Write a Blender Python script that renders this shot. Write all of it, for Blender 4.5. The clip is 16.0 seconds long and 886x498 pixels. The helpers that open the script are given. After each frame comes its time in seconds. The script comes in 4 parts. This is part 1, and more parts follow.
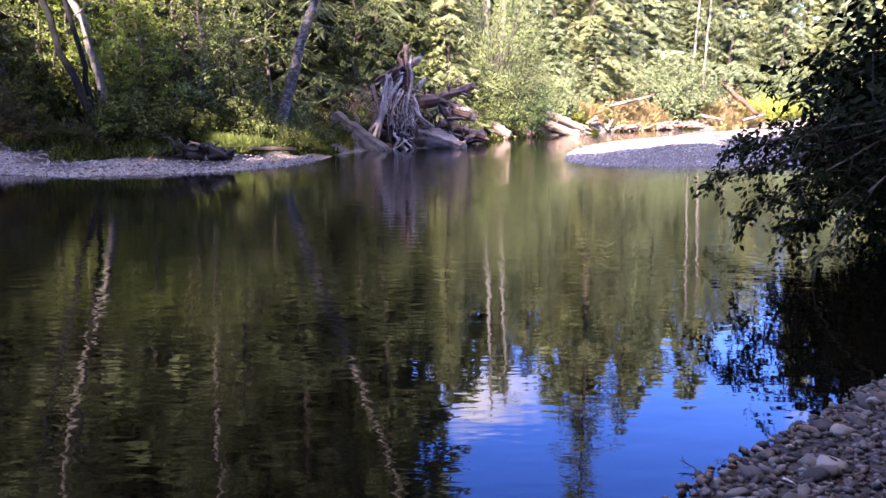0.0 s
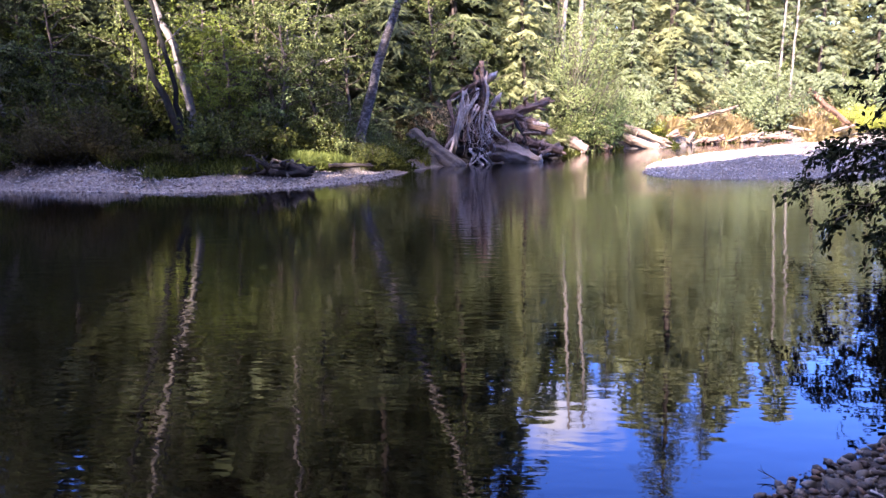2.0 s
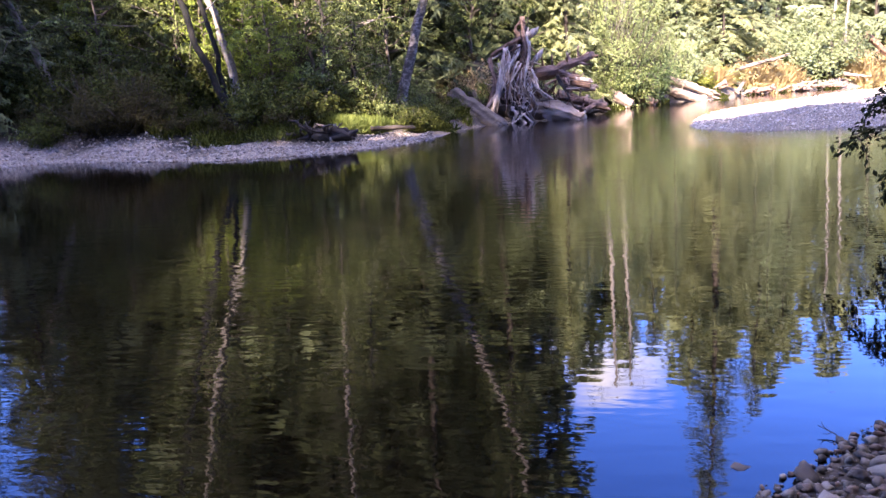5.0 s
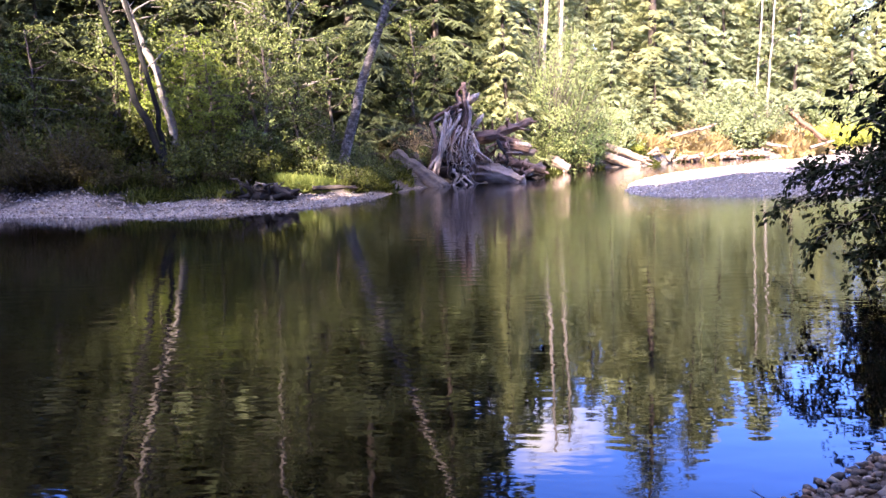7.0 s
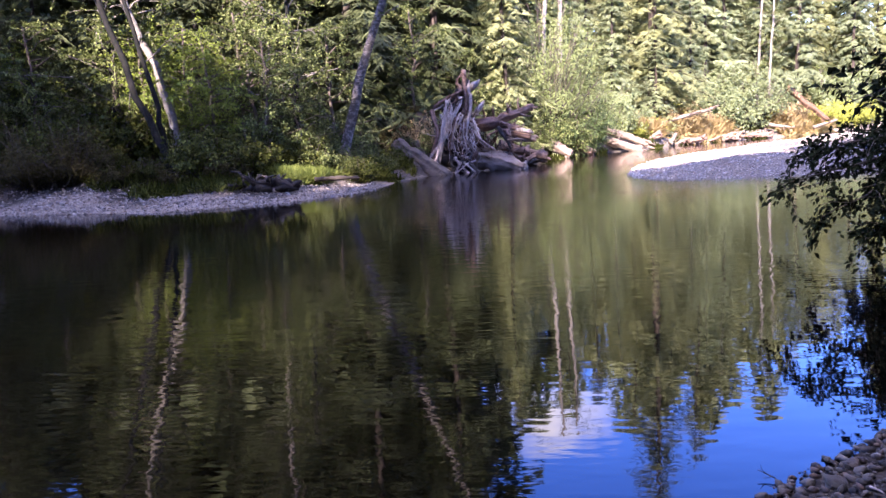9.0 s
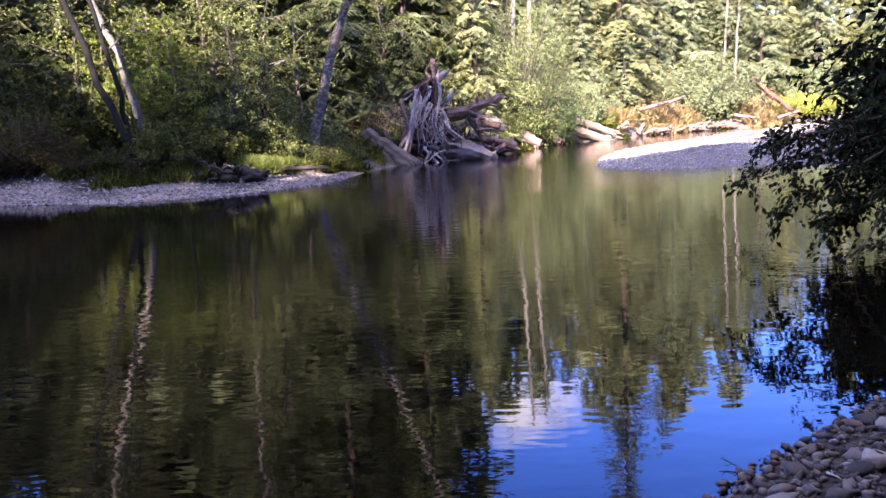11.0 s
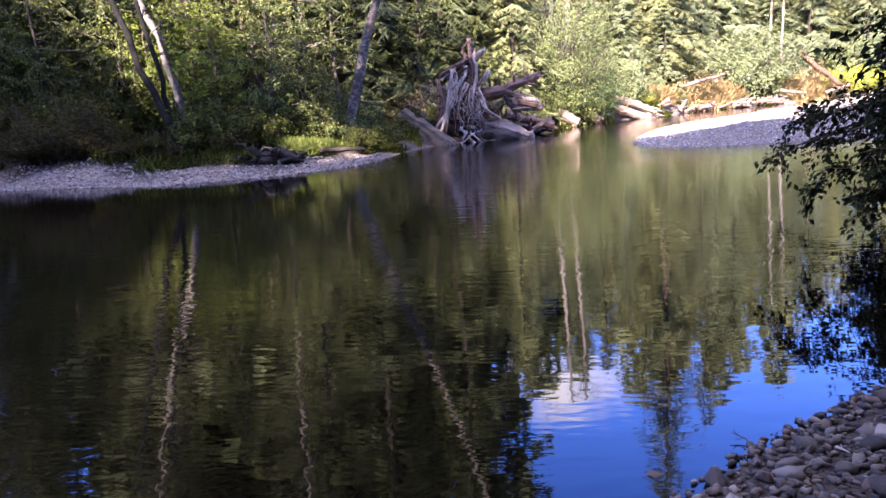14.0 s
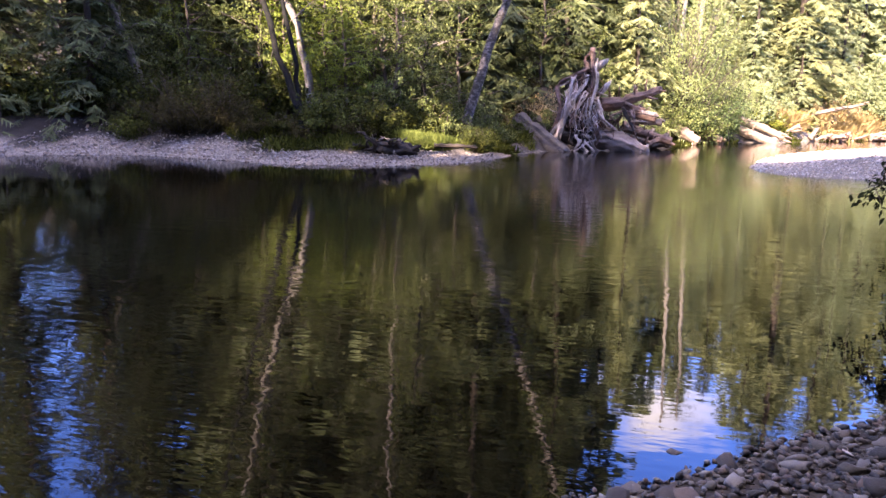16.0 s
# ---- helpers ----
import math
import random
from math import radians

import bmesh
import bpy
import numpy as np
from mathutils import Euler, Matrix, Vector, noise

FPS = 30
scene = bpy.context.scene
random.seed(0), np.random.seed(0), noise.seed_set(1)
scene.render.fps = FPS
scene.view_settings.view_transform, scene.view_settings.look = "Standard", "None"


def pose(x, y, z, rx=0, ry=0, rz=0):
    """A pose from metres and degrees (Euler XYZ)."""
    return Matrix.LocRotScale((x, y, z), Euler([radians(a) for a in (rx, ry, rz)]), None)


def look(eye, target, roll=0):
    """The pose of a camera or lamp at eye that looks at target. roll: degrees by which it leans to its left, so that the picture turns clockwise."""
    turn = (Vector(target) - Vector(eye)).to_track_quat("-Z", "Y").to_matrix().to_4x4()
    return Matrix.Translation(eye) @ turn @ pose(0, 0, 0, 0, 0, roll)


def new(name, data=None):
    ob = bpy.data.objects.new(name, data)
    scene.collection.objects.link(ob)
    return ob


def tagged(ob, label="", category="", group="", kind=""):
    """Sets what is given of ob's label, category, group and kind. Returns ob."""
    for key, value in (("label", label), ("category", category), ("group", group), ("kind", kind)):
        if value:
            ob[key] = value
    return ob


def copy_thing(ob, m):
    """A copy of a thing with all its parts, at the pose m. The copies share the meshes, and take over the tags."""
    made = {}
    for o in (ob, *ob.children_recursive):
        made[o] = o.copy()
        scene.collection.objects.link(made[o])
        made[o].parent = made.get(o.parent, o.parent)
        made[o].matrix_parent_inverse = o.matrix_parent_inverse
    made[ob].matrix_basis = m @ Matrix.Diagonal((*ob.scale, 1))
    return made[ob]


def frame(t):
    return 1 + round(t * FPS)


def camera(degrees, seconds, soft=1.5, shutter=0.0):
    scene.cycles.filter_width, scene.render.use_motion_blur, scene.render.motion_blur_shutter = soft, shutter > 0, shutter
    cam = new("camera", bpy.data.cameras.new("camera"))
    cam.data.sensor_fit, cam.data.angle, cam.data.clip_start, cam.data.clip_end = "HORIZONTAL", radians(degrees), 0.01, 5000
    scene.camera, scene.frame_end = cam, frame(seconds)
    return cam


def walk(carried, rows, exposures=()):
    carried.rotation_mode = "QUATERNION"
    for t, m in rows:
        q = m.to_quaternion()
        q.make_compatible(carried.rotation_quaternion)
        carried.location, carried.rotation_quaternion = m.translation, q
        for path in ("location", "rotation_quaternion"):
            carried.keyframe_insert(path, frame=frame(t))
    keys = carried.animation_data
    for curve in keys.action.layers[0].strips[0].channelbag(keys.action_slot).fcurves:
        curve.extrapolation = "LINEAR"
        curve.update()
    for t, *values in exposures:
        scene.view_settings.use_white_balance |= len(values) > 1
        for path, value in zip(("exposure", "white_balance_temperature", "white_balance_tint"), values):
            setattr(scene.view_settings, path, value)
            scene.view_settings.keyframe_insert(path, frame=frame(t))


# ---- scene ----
cam = camera(60.9, 16.0)

PATH = [
    (0, (0.134, 0.331, 1.42), (0.122, 2.297, 1.055), -0.3),
    (0.5, (0.155, 0.333, 1.377), (0.108, 2.303, 1.038), -0.7),
    (1, (0.162, 0.351, 1.362), (0.093, 2.32, 1.019), -0.7),
    (1.5, (0.147, 0.343, 1.394), (0.022, 2.311, 1.055), -1.0),
    (2, (0.167, 0.307, 1.365), (-0.048, 2.27, 1.046), -1.3),
    (2.5, (0.133, 0.328, 1.377), (-0.106, 2.28, 1.01), -2.4),
    (3, (0.148, 0.34, 1.37), (-0.126, 2.29, 1.02), -2.8),
    (3.5, (0.161, 0.34, 1.367), (-0.121, 2.289, 1.022), -2.8),
    (3.7, (0.141, 0.356, 1.349), (-0.148, 2.302, 0.987), -2.8),
    (5.8, (0.133, 0.269, 1.387), (-0.206, 2.195, 0.968), -3.4),
    (6, (0.142, 0.286, 1.39), (-0.164, 2.218, 0.976), -3.1),
    (6.5, (0.135, 0.267, 1.397), (-0.067, 2.223, 1.035), -2.3),
    (7, (0.132, 0.266, 1.408), (-0.039, 2.24, 1.139), -1.9),
    (7.5, (0.129, 0.246, 1.412), (-0.023, 2.234, 1.254), -2.4),
    (8, (0.135, 0.258, 1.401), (-0.024, 2.239, 1.181), -2.7),
    (8.5, (0.136, 0.269, 1.395), (-0.046, 2.242, 1.124), -3.2),
    (11, (0.161, 0.302, 1.396), (0.056, 2.272, 1.067), -3.1),
    (11.5, (0.17, 0.298, 1.402), (0.141, 2.271, 1.077), -2.8),
    (12, (0.148, 0.268, 1.404), (0.158, 2.246, 1.106), -3.3),
    (12.5, (0.138, 0.227, 1.415), (0.2, 2.21, 1.159), -3.2),
    (13, (0.137, 0.239, 1.413), (0.296, 2.229, 1.293), 0.2),
    (13.5, (0.242, 0.291, 1.385), (0.276, 2.278, 1.159), -5.3),
    (14, (0.274, 0.244, 1.386), (0.061, 2.197, 1.013), -3.9),
    (14.5, (0.242, 0.103, 1.378), (0.082, 2.066, 1.032), -2.8),
    (15, (0.317, 0.02, 1.377), (0.394, 1.986, 1.018), -3.1),
    (15.5, (0.467, -0.154, 1.375), (0.119, 1.776, 0.982), 0.3),
    (16, (0.494, -0.24, 1.397), (0.007, 1.665, 1.034), 1.0),
]
LIGHT = [(0, 3.45, 6020, 33), (2.5, 3.42, 5950, 34), (3.5, 3.42, 5950, 34), (6, 3.9, 6350, 31), (7, 3.8, 6320, 32), (7.5, 3.62, 6000, 34), (8.5, 3.38, 5880, 35), (11, 3.37, 6070, 34), (13, 3.55, 6120, 37), (13.5, 3.33, 5900, 36), (14.2, 3.48, 6180, 32), (15, 3.48, 6500, 31), (16, 3.7, 6850, 30)]
walk(cam, [(t, look(eye, target, roll)) for t, eye, target, roll in PATH], LIGHT)

# ---- light ----
SUN_ELEV, SUN_AZ = 33.0, 14.0      # the sun stands behind the camera, a little to its left
world = bpy.data.worlds.new("sky")
scene.world = world
world.use_nodes = True
wn, wl = world.node_tree.nodes, world.node_tree.links
sky = wn.new("ShaderNodeTexSky")
sky.sky_type, sky.sun_disc = "NISHITA", False
sky.sun_elevation, sky.sun_rotation = radians(SUN_ELEV), radians(180 + SUN_AZ)
sky.dust_density, sky.ozone_density = 0.1, 4.5
cl_noise = wn.new("ShaderNodeTexNoise")
cl_noise.inputs["Scale"].default_value = 8.0
cl_noise.inputs["Detail"].default_value = 6
cl_ramp = wn.new("ShaderNodeValToRGB")
cl_ramp.color_ramp.elements[0].position, cl_ramp.color_ramp.elements[1].position = 0.64, 0.86
cl_coord = wn.new("ShaderNodeTexCoord")
cl_mix = wn.new("ShaderNodeMix")
cl_mix.data_type = "RGBA"
cl_mix.inputs["B"].default_value = (4.0, 3.9, 3.85, 1)
wl.new(cl_coord.outputs["Generated"], cl_noise.inputs["Vector"])
puff = wn.new("ShaderNodeVectorMath")      # one fair-weather cloud low over the far trees
puff.operation = "DISTANCE"
puff.inputs[1].default_value = (0.045, 0.924, 0.38)
puff_soft = wn.new("ShaderNodeMapRange")
puff_soft.inputs["From Min"].default_value, puff_soft.inputs["From Max"].default_value = 0.11, 0.02
puff_soft.inputs["To Max"].default_value = 0.34
high = wn.new("ShaderNodeSeparateXYZ")      # unseen white cloud added overhead to whiten the light in the shade
wl.new(cl_coord.outputs["Generated"], high.inputs[0])
high_soft = wn.new("ShaderNodeMapRange")
high_soft.inputs["From Min"].default_value, high_soft.inputs["From Max"].default_value = 0.5, 0.85
high_soft.inputs["To Max"].default_value = 0.3
wl.new(high.outputs["Z"], high_soft.inputs["Value"])
high_add = wn.new("ShaderNodeMath")
high_add.operation = "ADD"
wl.new(cl_noise.outputs["Fac"], high_add.inputs[0])
wl.new(high_soft.outputs["Result"], high_add.inputs[1])
puff_add = wn.new("ShaderNodeMath")
puff_add.operation = "ADD"
wl.new(cl_coord.outputs["Generated"], puff.inputs[0])
wl.new(puff.outputs["Value"], puff_soft.inputs["Value"])
wl.new(puff_soft.outputs["Result"], puff_add.inputs[0])
wl.new(high_add.outputs[0], puff_add.inputs[1])
wl.new(puff_add.outputs[0], cl_ramp.inputs["Fac"])
wl.new(cl_ramp.outputs["Color"], cl_mix.inputs["Factor"])
wl.new(sky.outputs["Color"], cl_mix.inputs["A"])
sky_sat = wn.new("ShaderNodeHueSaturation")
sky_sat.inputs["Saturation"].default_value = 1.24
sky_sat.inputs["Hue"].default_value = 0.522
wl.new(cl_mix.outputs["Result"], sky_sat.inputs["Color"])
wl.new(sky_sat.outputs["Color"], wn["Background"].inputs["Color"])
wn["Background"].inputs["Strength"].default_value = 0.15
sun = new("sun", bpy.data.lights.new("sun", "SUN"))
sun.data.energy, sun.data.angle, sun.data.color = 5.0, radians(0.55), (1.0, 0.89, 0.71)
sun_from = Vector((-math.sin(radians(SUN_AZ)) * math.cos(radians(SUN_ELEV)), -math.cos(radians(SUN_AZ)) * math.cos(radians(SUN_ELEV)), math.sin(radians(SUN_ELEV))))
sun.matrix_world = look(sun_from * 60, (0, 0, 0))

rng = np.random.default_rng(7)


# ---- materials ----
def material(name, rough=0.8, spec=0.3):
    m = bpy.data.materials.new(name)
    m.use_nodes = True
    b = m.node_tree.nodes["Principled BSDF"]
    b.inputs["Roughness"].default_value = rough
    b.inputs["Specular IOR Level"].default_value = spec
    return m, m.node_tree.nodes, m.node_tree.links, b


def ramp(nodes, stops):
    r = nodes.new("ShaderNodeValToRGB")
    while len(r.color_ramp.elements) < len(stops):
        r.color_ramp.elements.new(0.5)
    for e, (p, c) in zip(r.color_ramp.elements, stops):
        e.position, e.color = p, (*c, 1)
    return r


def noise_node(nodes, links, scale, detail=5, coord="Object", stretch=None, rough=0.55):
    c = nodes.new("ShaderNodeTexCoord")
    n = nodes.new("ShaderNodeTexNoise")
    n.inputs["Scale"].default_value, n.inputs["Detail"].default_value = scale, detail
    n.inputs["Roughness"].default_value = rough
    if stretch:
        mp = nodes.new("ShaderNodeMapping")
        mp.inputs["Scale"].default_value = stretch
        links.new(c.outputs[coord], mp.inputs["Vector"])
        links.new(mp.outputs["Vector"], n.inputs["Vector"])
    else:
        links.new(c.outputs[coord], n.inputs["Vector"])
    return n


def bump(nodes, links, height, bsdf, strength=0.5, dist=0.02):
    bp = nodes.new("ShaderNodeBump")
    bp.inputs["Strength"].default_value, bp.inputs["Distance"].default_value = strength, dist
    links.new(height, bp.inputs["Height"])
    links.new(bp.outputs["Normal"], bsdf.inputs["Normal"])
    return bp


def leaf_material(name, dark, mid, light, translucent=0.35, gloss=0.18, rough=0.6, vary=0.55):
    """Foliage: every leaf takes its own tone, every plant its own tint."""
    m, n, l, b = material(name, rough, gloss)
    geo, info = n.new("ShaderNodeNewGeometry"), n.new("ShaderNodeObjectInfo")
    dark, mid, light = [(0.94 * k[0], k[1], k[2]) for k in (dark, mid, light)]
    r = ramp(n, [(0.0, dark), (0.55, mid), (1.0, light)])
    big = noise_node(n, l, 0.9, 3)
    add = n.new("ShaderNodeMath")
    add.operation = "MULTIPLY_ADD"
    add.inputs[1].default_value = vary
    l.new(geo.outputs["Random Per Island"], add.inputs[0])
    sub = n.new("ShaderNodeMath")
    sub.operation = "MULTIPLY"
    sub.inputs[1].default_value = 1.05 - vary
    l.new(big.outputs["Fac"], sub.inputs[0])
    l.new(sub.outputs[0], add.inputs[2])
    l.new(add.outputs[0], r.inputs["Fac"])
    hsv = n.new("ShaderNodeHueSaturation")
    rng_map = n.new("ShaderNodeMapRange")
    rng_map.inputs["To Min"].default_value, rng_map.inputs["To Max"].default_value = 0.8, 1.2
    l.new(info.outputs["Random"], rng_map.inputs["Value"])
    l.new(rng_map.outputs["Result"], hsv.inputs["Value"])
    l.new(r.outputs["Color"], hsv.inputs["Color"])
    l.new(hsv.outputs["Color"], b.inputs["Base Color"])
    tr, mix = n.new("ShaderNodeBsdfTranslucent"), n.new("ShaderNodeMixShader")
    l.new(hsv.outputs["Color"], tr.inputs["Color"])
    mix.inputs["Fac"].default_value = translucent
    l.new(b.outputs["BSDF"], mix.inputs[1])
    l.new(tr.outputs["BSDF"], mix.inputs[2])
    l.new(mix.outputs["Shader"], n["Material Output"].inputs["Surface"])
    return m


def bark_material(name, dark, light, scale=6.0, stretch=(1, 1, 0.25), patches=None):
    m, n, l, b = material(name, 0.9, 0.15)
    a = noise_node(n, l, scale, 8, stretch=stretch, rough=0.7)
    r = ramp(n, [(0.3, dark), (0.7, light)])
    l.new(a.outputs["Fac"], r.inputs["Fac"])
    col = r.outputs["Color"]
    if patches:
        p = noise_node(n, l, 6.0, 8, stretch=(1, 1, 1.5), rough=0.7)
        pr = ramp(n, [(0.44, (0, 0, 0)), (0.53, (1, 1, 1))])
        l.new(p.outputs["Fac"], pr.inputs["Fac"])
        mx = n.new("ShaderNodeMix")
        mx.data_type = "RGBA"
        mx.inputs["B"].default_value = (*patches, 1)
        l.new(pr.outputs["Color"], mx.inputs["Factor"])
        l.new(col, mx.inputs["A"])
        col = mx.outputs["Result"]
    l.new(col, b.inputs["Base Color"])
    bump(n, l, a.outputs["Fac"], b, 0.8, 0.03)
    return m


def stone_material(name, tones, scale=9.0, rough=0.75):
    m, n, l, b = material(name, rough, 0.35)
    geo, info = n.new("ShaderNodeNewGeometry"), n.new("ShaderNodeObjectInfo")
    addr = n.new("ShaderNodeMath")
    addr.operation = "ADD"
    l.new(geo.outputs["Random Per Island"], addr.inputs[0])
    l.new(info.outputs["Random"], addr.inputs[1])
    fr = n.new("ShaderNodeMath")
    fr.operation = "FRACT"
    l.new(addr.outputs[0], fr.inputs[0])
    r = ramp(n, [(i / (len(tones) - 1), t) for i, t in enumerate(tones)])
    l.new(fr.outputs[0], r.inputs["Fac"])
    a = noise_node(n, l, scale * 4, 8, rough=0.7)
    ar = ramp(n, [(0.25, (0.55, 0.55, 0.55)), (0.75, (1.25, 1.25, 1.25))])
    l.new(a.outputs["Fac"], ar.inputs["Fac"])
    mx = n.new("ShaderNodeMix")
    mx.data_type, mx.blend_type = "RGBA", "MULTIPLY"
    mx.inputs["Factor"].default_value = 1
    l.new(r.outputs["Color"], mx.inputs["A"])
    l.new(ar.outputs["Color"], mx.inputs["B"])
    l.new(mx.outputs["Result"], b.inputs["Base Color"])
    bump(n, l, a.outputs["Fac"], b, 0.5, 0.01)
    return m


def ground_material():
    """River gravel low down, leaf litter and moss above it."""
    m, n, l, b = material("gravel_and_soil", 0.9, 0.2)
    c = n.new("ShaderNodeTexCoord")
    v = n.new("ShaderNodeTexVoronoi")
    v.inputs["Scale"].default_value = 38
    l.new(c.outputs["Object"], v.inputs["Vector"])
    sep = n.new("ShaderNodeSeparateColor")
    l.new(v.outputs["Color"], sep.inputs["Color"])
    gr = ramp(n, [(0.0, (0.035, 0.028, 0.022)), (0.5, (0.1, 0.084, 0.07)), (0.85, (0.23, 0.196, 0.165)), (1.0, (0.15, 0.105, 0.075))])
    l.new(sep.outputs["Red"], gr.inputs["Fac"])
    soil_n = noise_node(n, l, 3.0, 8, rough=0.7)
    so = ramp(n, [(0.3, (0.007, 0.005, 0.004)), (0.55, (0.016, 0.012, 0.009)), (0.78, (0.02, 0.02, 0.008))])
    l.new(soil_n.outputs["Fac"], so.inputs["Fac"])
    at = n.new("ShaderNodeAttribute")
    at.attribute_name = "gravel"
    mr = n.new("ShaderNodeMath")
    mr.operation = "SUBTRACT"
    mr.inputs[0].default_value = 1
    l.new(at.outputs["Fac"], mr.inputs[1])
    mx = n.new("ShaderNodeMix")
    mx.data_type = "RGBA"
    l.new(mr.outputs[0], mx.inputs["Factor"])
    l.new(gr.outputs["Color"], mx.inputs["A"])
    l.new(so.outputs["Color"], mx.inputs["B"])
    l.new(mx.outputs["Result"], b.inputs["Base Color"])
    inv = n.new("ShaderNodeMath")
    inv.operation = "SUBTRACT"
    inv.inputs[0].default_value = 1
    l.new(v.outputs["Distance"], inv.inputs[1])
    bump(n, l, inv.outputs[0], b, 0.5, 0.012)
    return m


def water_material():
    """Dark, tannin-brown river water with small, drawn-out ripples."""
    m, n, l, b = material("river_water", 0.02, 0.5)
    b.inputs["Base Color"].default_value = (0.0025, 0.0019, 0.001, 1)
    b.inputs["IOR"].default_value = 1.33
    a = noise_node(n, l, 4.6, 2, stretch=(0.5, 1.3, 1))
    f = noise_node(n, l, 15.0, 2, stretch=(0.6, 1.4, 1))
    patch = noise_node(n, l, 0.35, 3, stretch=(0.7, 1.4, 1))
    pr = ramp(n, [(0.4, (0.15, 0.15, 0.15)), (0.65, (1, 1, 1))])
    l.new(patch.outputs["Fac"], pr.inputs["Fac"])
    mul = n.new("ShaderNodeMath")
    mul.operation = "MULTIPLY"
    l.new(f.outputs["Fac"], mul.inputs[0])
    l.new(pr.outputs["Color"], mul.inputs[1])
    add = n.new("ShaderNodeMath")
    add.operation = "MULTIPLY_ADD"
    add.inputs[1].default_value = 0.28
    l.new(mul.outputs[0], add.inputs[0])
    l.new(a.outputs["Fac"], add.inputs[2])
    c = n.new("ShaderNodeTexCoord")

    def zone(x, y, inner, outer, at_centre):
        """A factor that goes from at_centre round a place to 1 further out."""
        d = n.new("ShaderNodeVectorMath")
        d.operation = "DISTANCE"
        d.inputs[1].default_value = (x, y, 0)
        l.new(c.outputs["Object"], d.inputs[0])
        r = n.new("ShaderNodeMapRange")
        r.interpolation_type = "SMOOTHSTEP"
        r.inputs["From Min"].default_value, r.inputs["From Max"].default_value = inner, outer
        r.inputs["To Min"].default_value, r.inputs["To Max"].default_value = at_centre, 1
        l.new(d.outputs["Value"], r.inputs["Value"])
        return r.outputs["Result"]

    both = n.new("ShaderNodeMath")
    both.operation = "MULTIPLY"
    l.new(zone(-9, 14, 4, 9.5, 0.4), both.inputs[0])
    l.new(zone(0.4, 18.4, 1.4, 6.4, 4.0), both.inputs[1])
    shore = n.new("ShaderNodeMath")
    shore.operation = "MULTIPLY"
    l.new(both.outputs[0], shore.inputs[0])
    l.new(zone(1.2, 3.8, 0.8, 3.5, 0.32), shore.inputs[1])
    size = n.new("ShaderNodeMath")
    size.operation = "MULTIPLY"
    l.new(add.outputs[0], size.inputs[0])
    l.new(shore.outputs[0], size.inputs[1])
    bump(n, l, size.outputs[0], b, 1.0, WATER_BUMP)
    return m


WATER_BUMP = 0.0039
M_GROUND, M_WATER = ground_material(), water_material()
M_STONE = stone_material("river_stone", [(0.014, 0.011, 0.009), (0.046, 0.036, 0.029), (0.02, 0.017, 0.014), (0.095, 0.079, 0.064), (0.06, 0.04, 0.029), (0.12, 0.102, 0.085), (0.1, 0.06, 0.04), (0.03, 0.026, 0.021), (0.075, 0.064, 0.053), (0.22, 0.192, 0.164)])
M_BARSTONE = stone_material("bar_pebble_stone", [(0.04, 0.033, 0.027), (0.11, 0.092, 0.077), (0.17, 0.147, 0.126), (0.26, 0.228, 0.198), (0.14, 0.098, 0.066), (0.085, 0.073, 0.063)])
M_DRYSTONE = stone_material("dry_bar_pebble", [(0.2, 0.17, 0.145), (0.34, 0.3, 0.26), (0.44, 0.39, 0.34), (0.55, 0.495, 0.44), (0.4, 0.31, 0.23), (0.3, 0.265, 0.23)])
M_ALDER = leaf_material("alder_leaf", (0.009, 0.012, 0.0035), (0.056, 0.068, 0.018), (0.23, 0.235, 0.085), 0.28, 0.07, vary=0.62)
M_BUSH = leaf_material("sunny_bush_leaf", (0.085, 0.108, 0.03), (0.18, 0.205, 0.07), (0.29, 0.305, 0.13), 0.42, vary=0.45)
# darker copy of the bush leaf, with the lower side's shade in it
M_BUSHSHADE = leaf_material("shaded_bush_leaf", (0.02, 0.032, 0.009), (0.06, 0.084, 0.026), (0.14, 0.17, 0.06), 0.35, vary=0.5)
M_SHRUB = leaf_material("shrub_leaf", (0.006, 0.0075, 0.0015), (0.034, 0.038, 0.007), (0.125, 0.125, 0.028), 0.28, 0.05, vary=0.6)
# near-black leaves: the near bank's shade is put into their colour
M_SHADELEAF = leaf_material("shade_darkened_leaf", (0.004, 0.005, 0.002), (0.01, 0.012, 0.0045), (0.022, 0.024, 0.01), 0.06, 0.03, 0.9)
M_RED = leaf_material("russet_leaf", (0.16, 0.1, 0.045), (0.33, 0.225, 0.11), (0.42, 0.34, 0.17), 0.45)
M_BRACKEN = leaf_material("brown_bracken", (0.016, 0.0125, 0.004), (0.04, 0.031, 0.011), (0.078, 0.063, 0.022), 0.35, 0.05)
M_STRAW = leaf_material("dry_grass_blade", (0.2, 0.13, 0.05), (0.36, 0.25, 0.11), (0.5, 0.4, 0.2), 0.4)
M_YELLOW = leaf_material("yellowing_leaf", (0.14, 0.15, 0.02), (0.26, 0.26, 0.04), (0.36, 0.34, 0.06), 0.45)
M_MOSS = leaf_material("mossy_green_leaf", (0.07, 0.095, 0.012), (0.14, 0.17, 0.022), (0.23, 0.25, 0.045), 0.42)
M_GREY = leaf_material("grey_green_leaf", (0.08, 0.095, 0.035), (0.16, 0.18, 0.08), (0.25, 0.27, 0.14), 0.45)
# conifer needles in two tones: brightened for sun, then darkened for shade
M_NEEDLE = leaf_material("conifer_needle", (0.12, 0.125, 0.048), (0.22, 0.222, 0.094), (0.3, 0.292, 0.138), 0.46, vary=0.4)
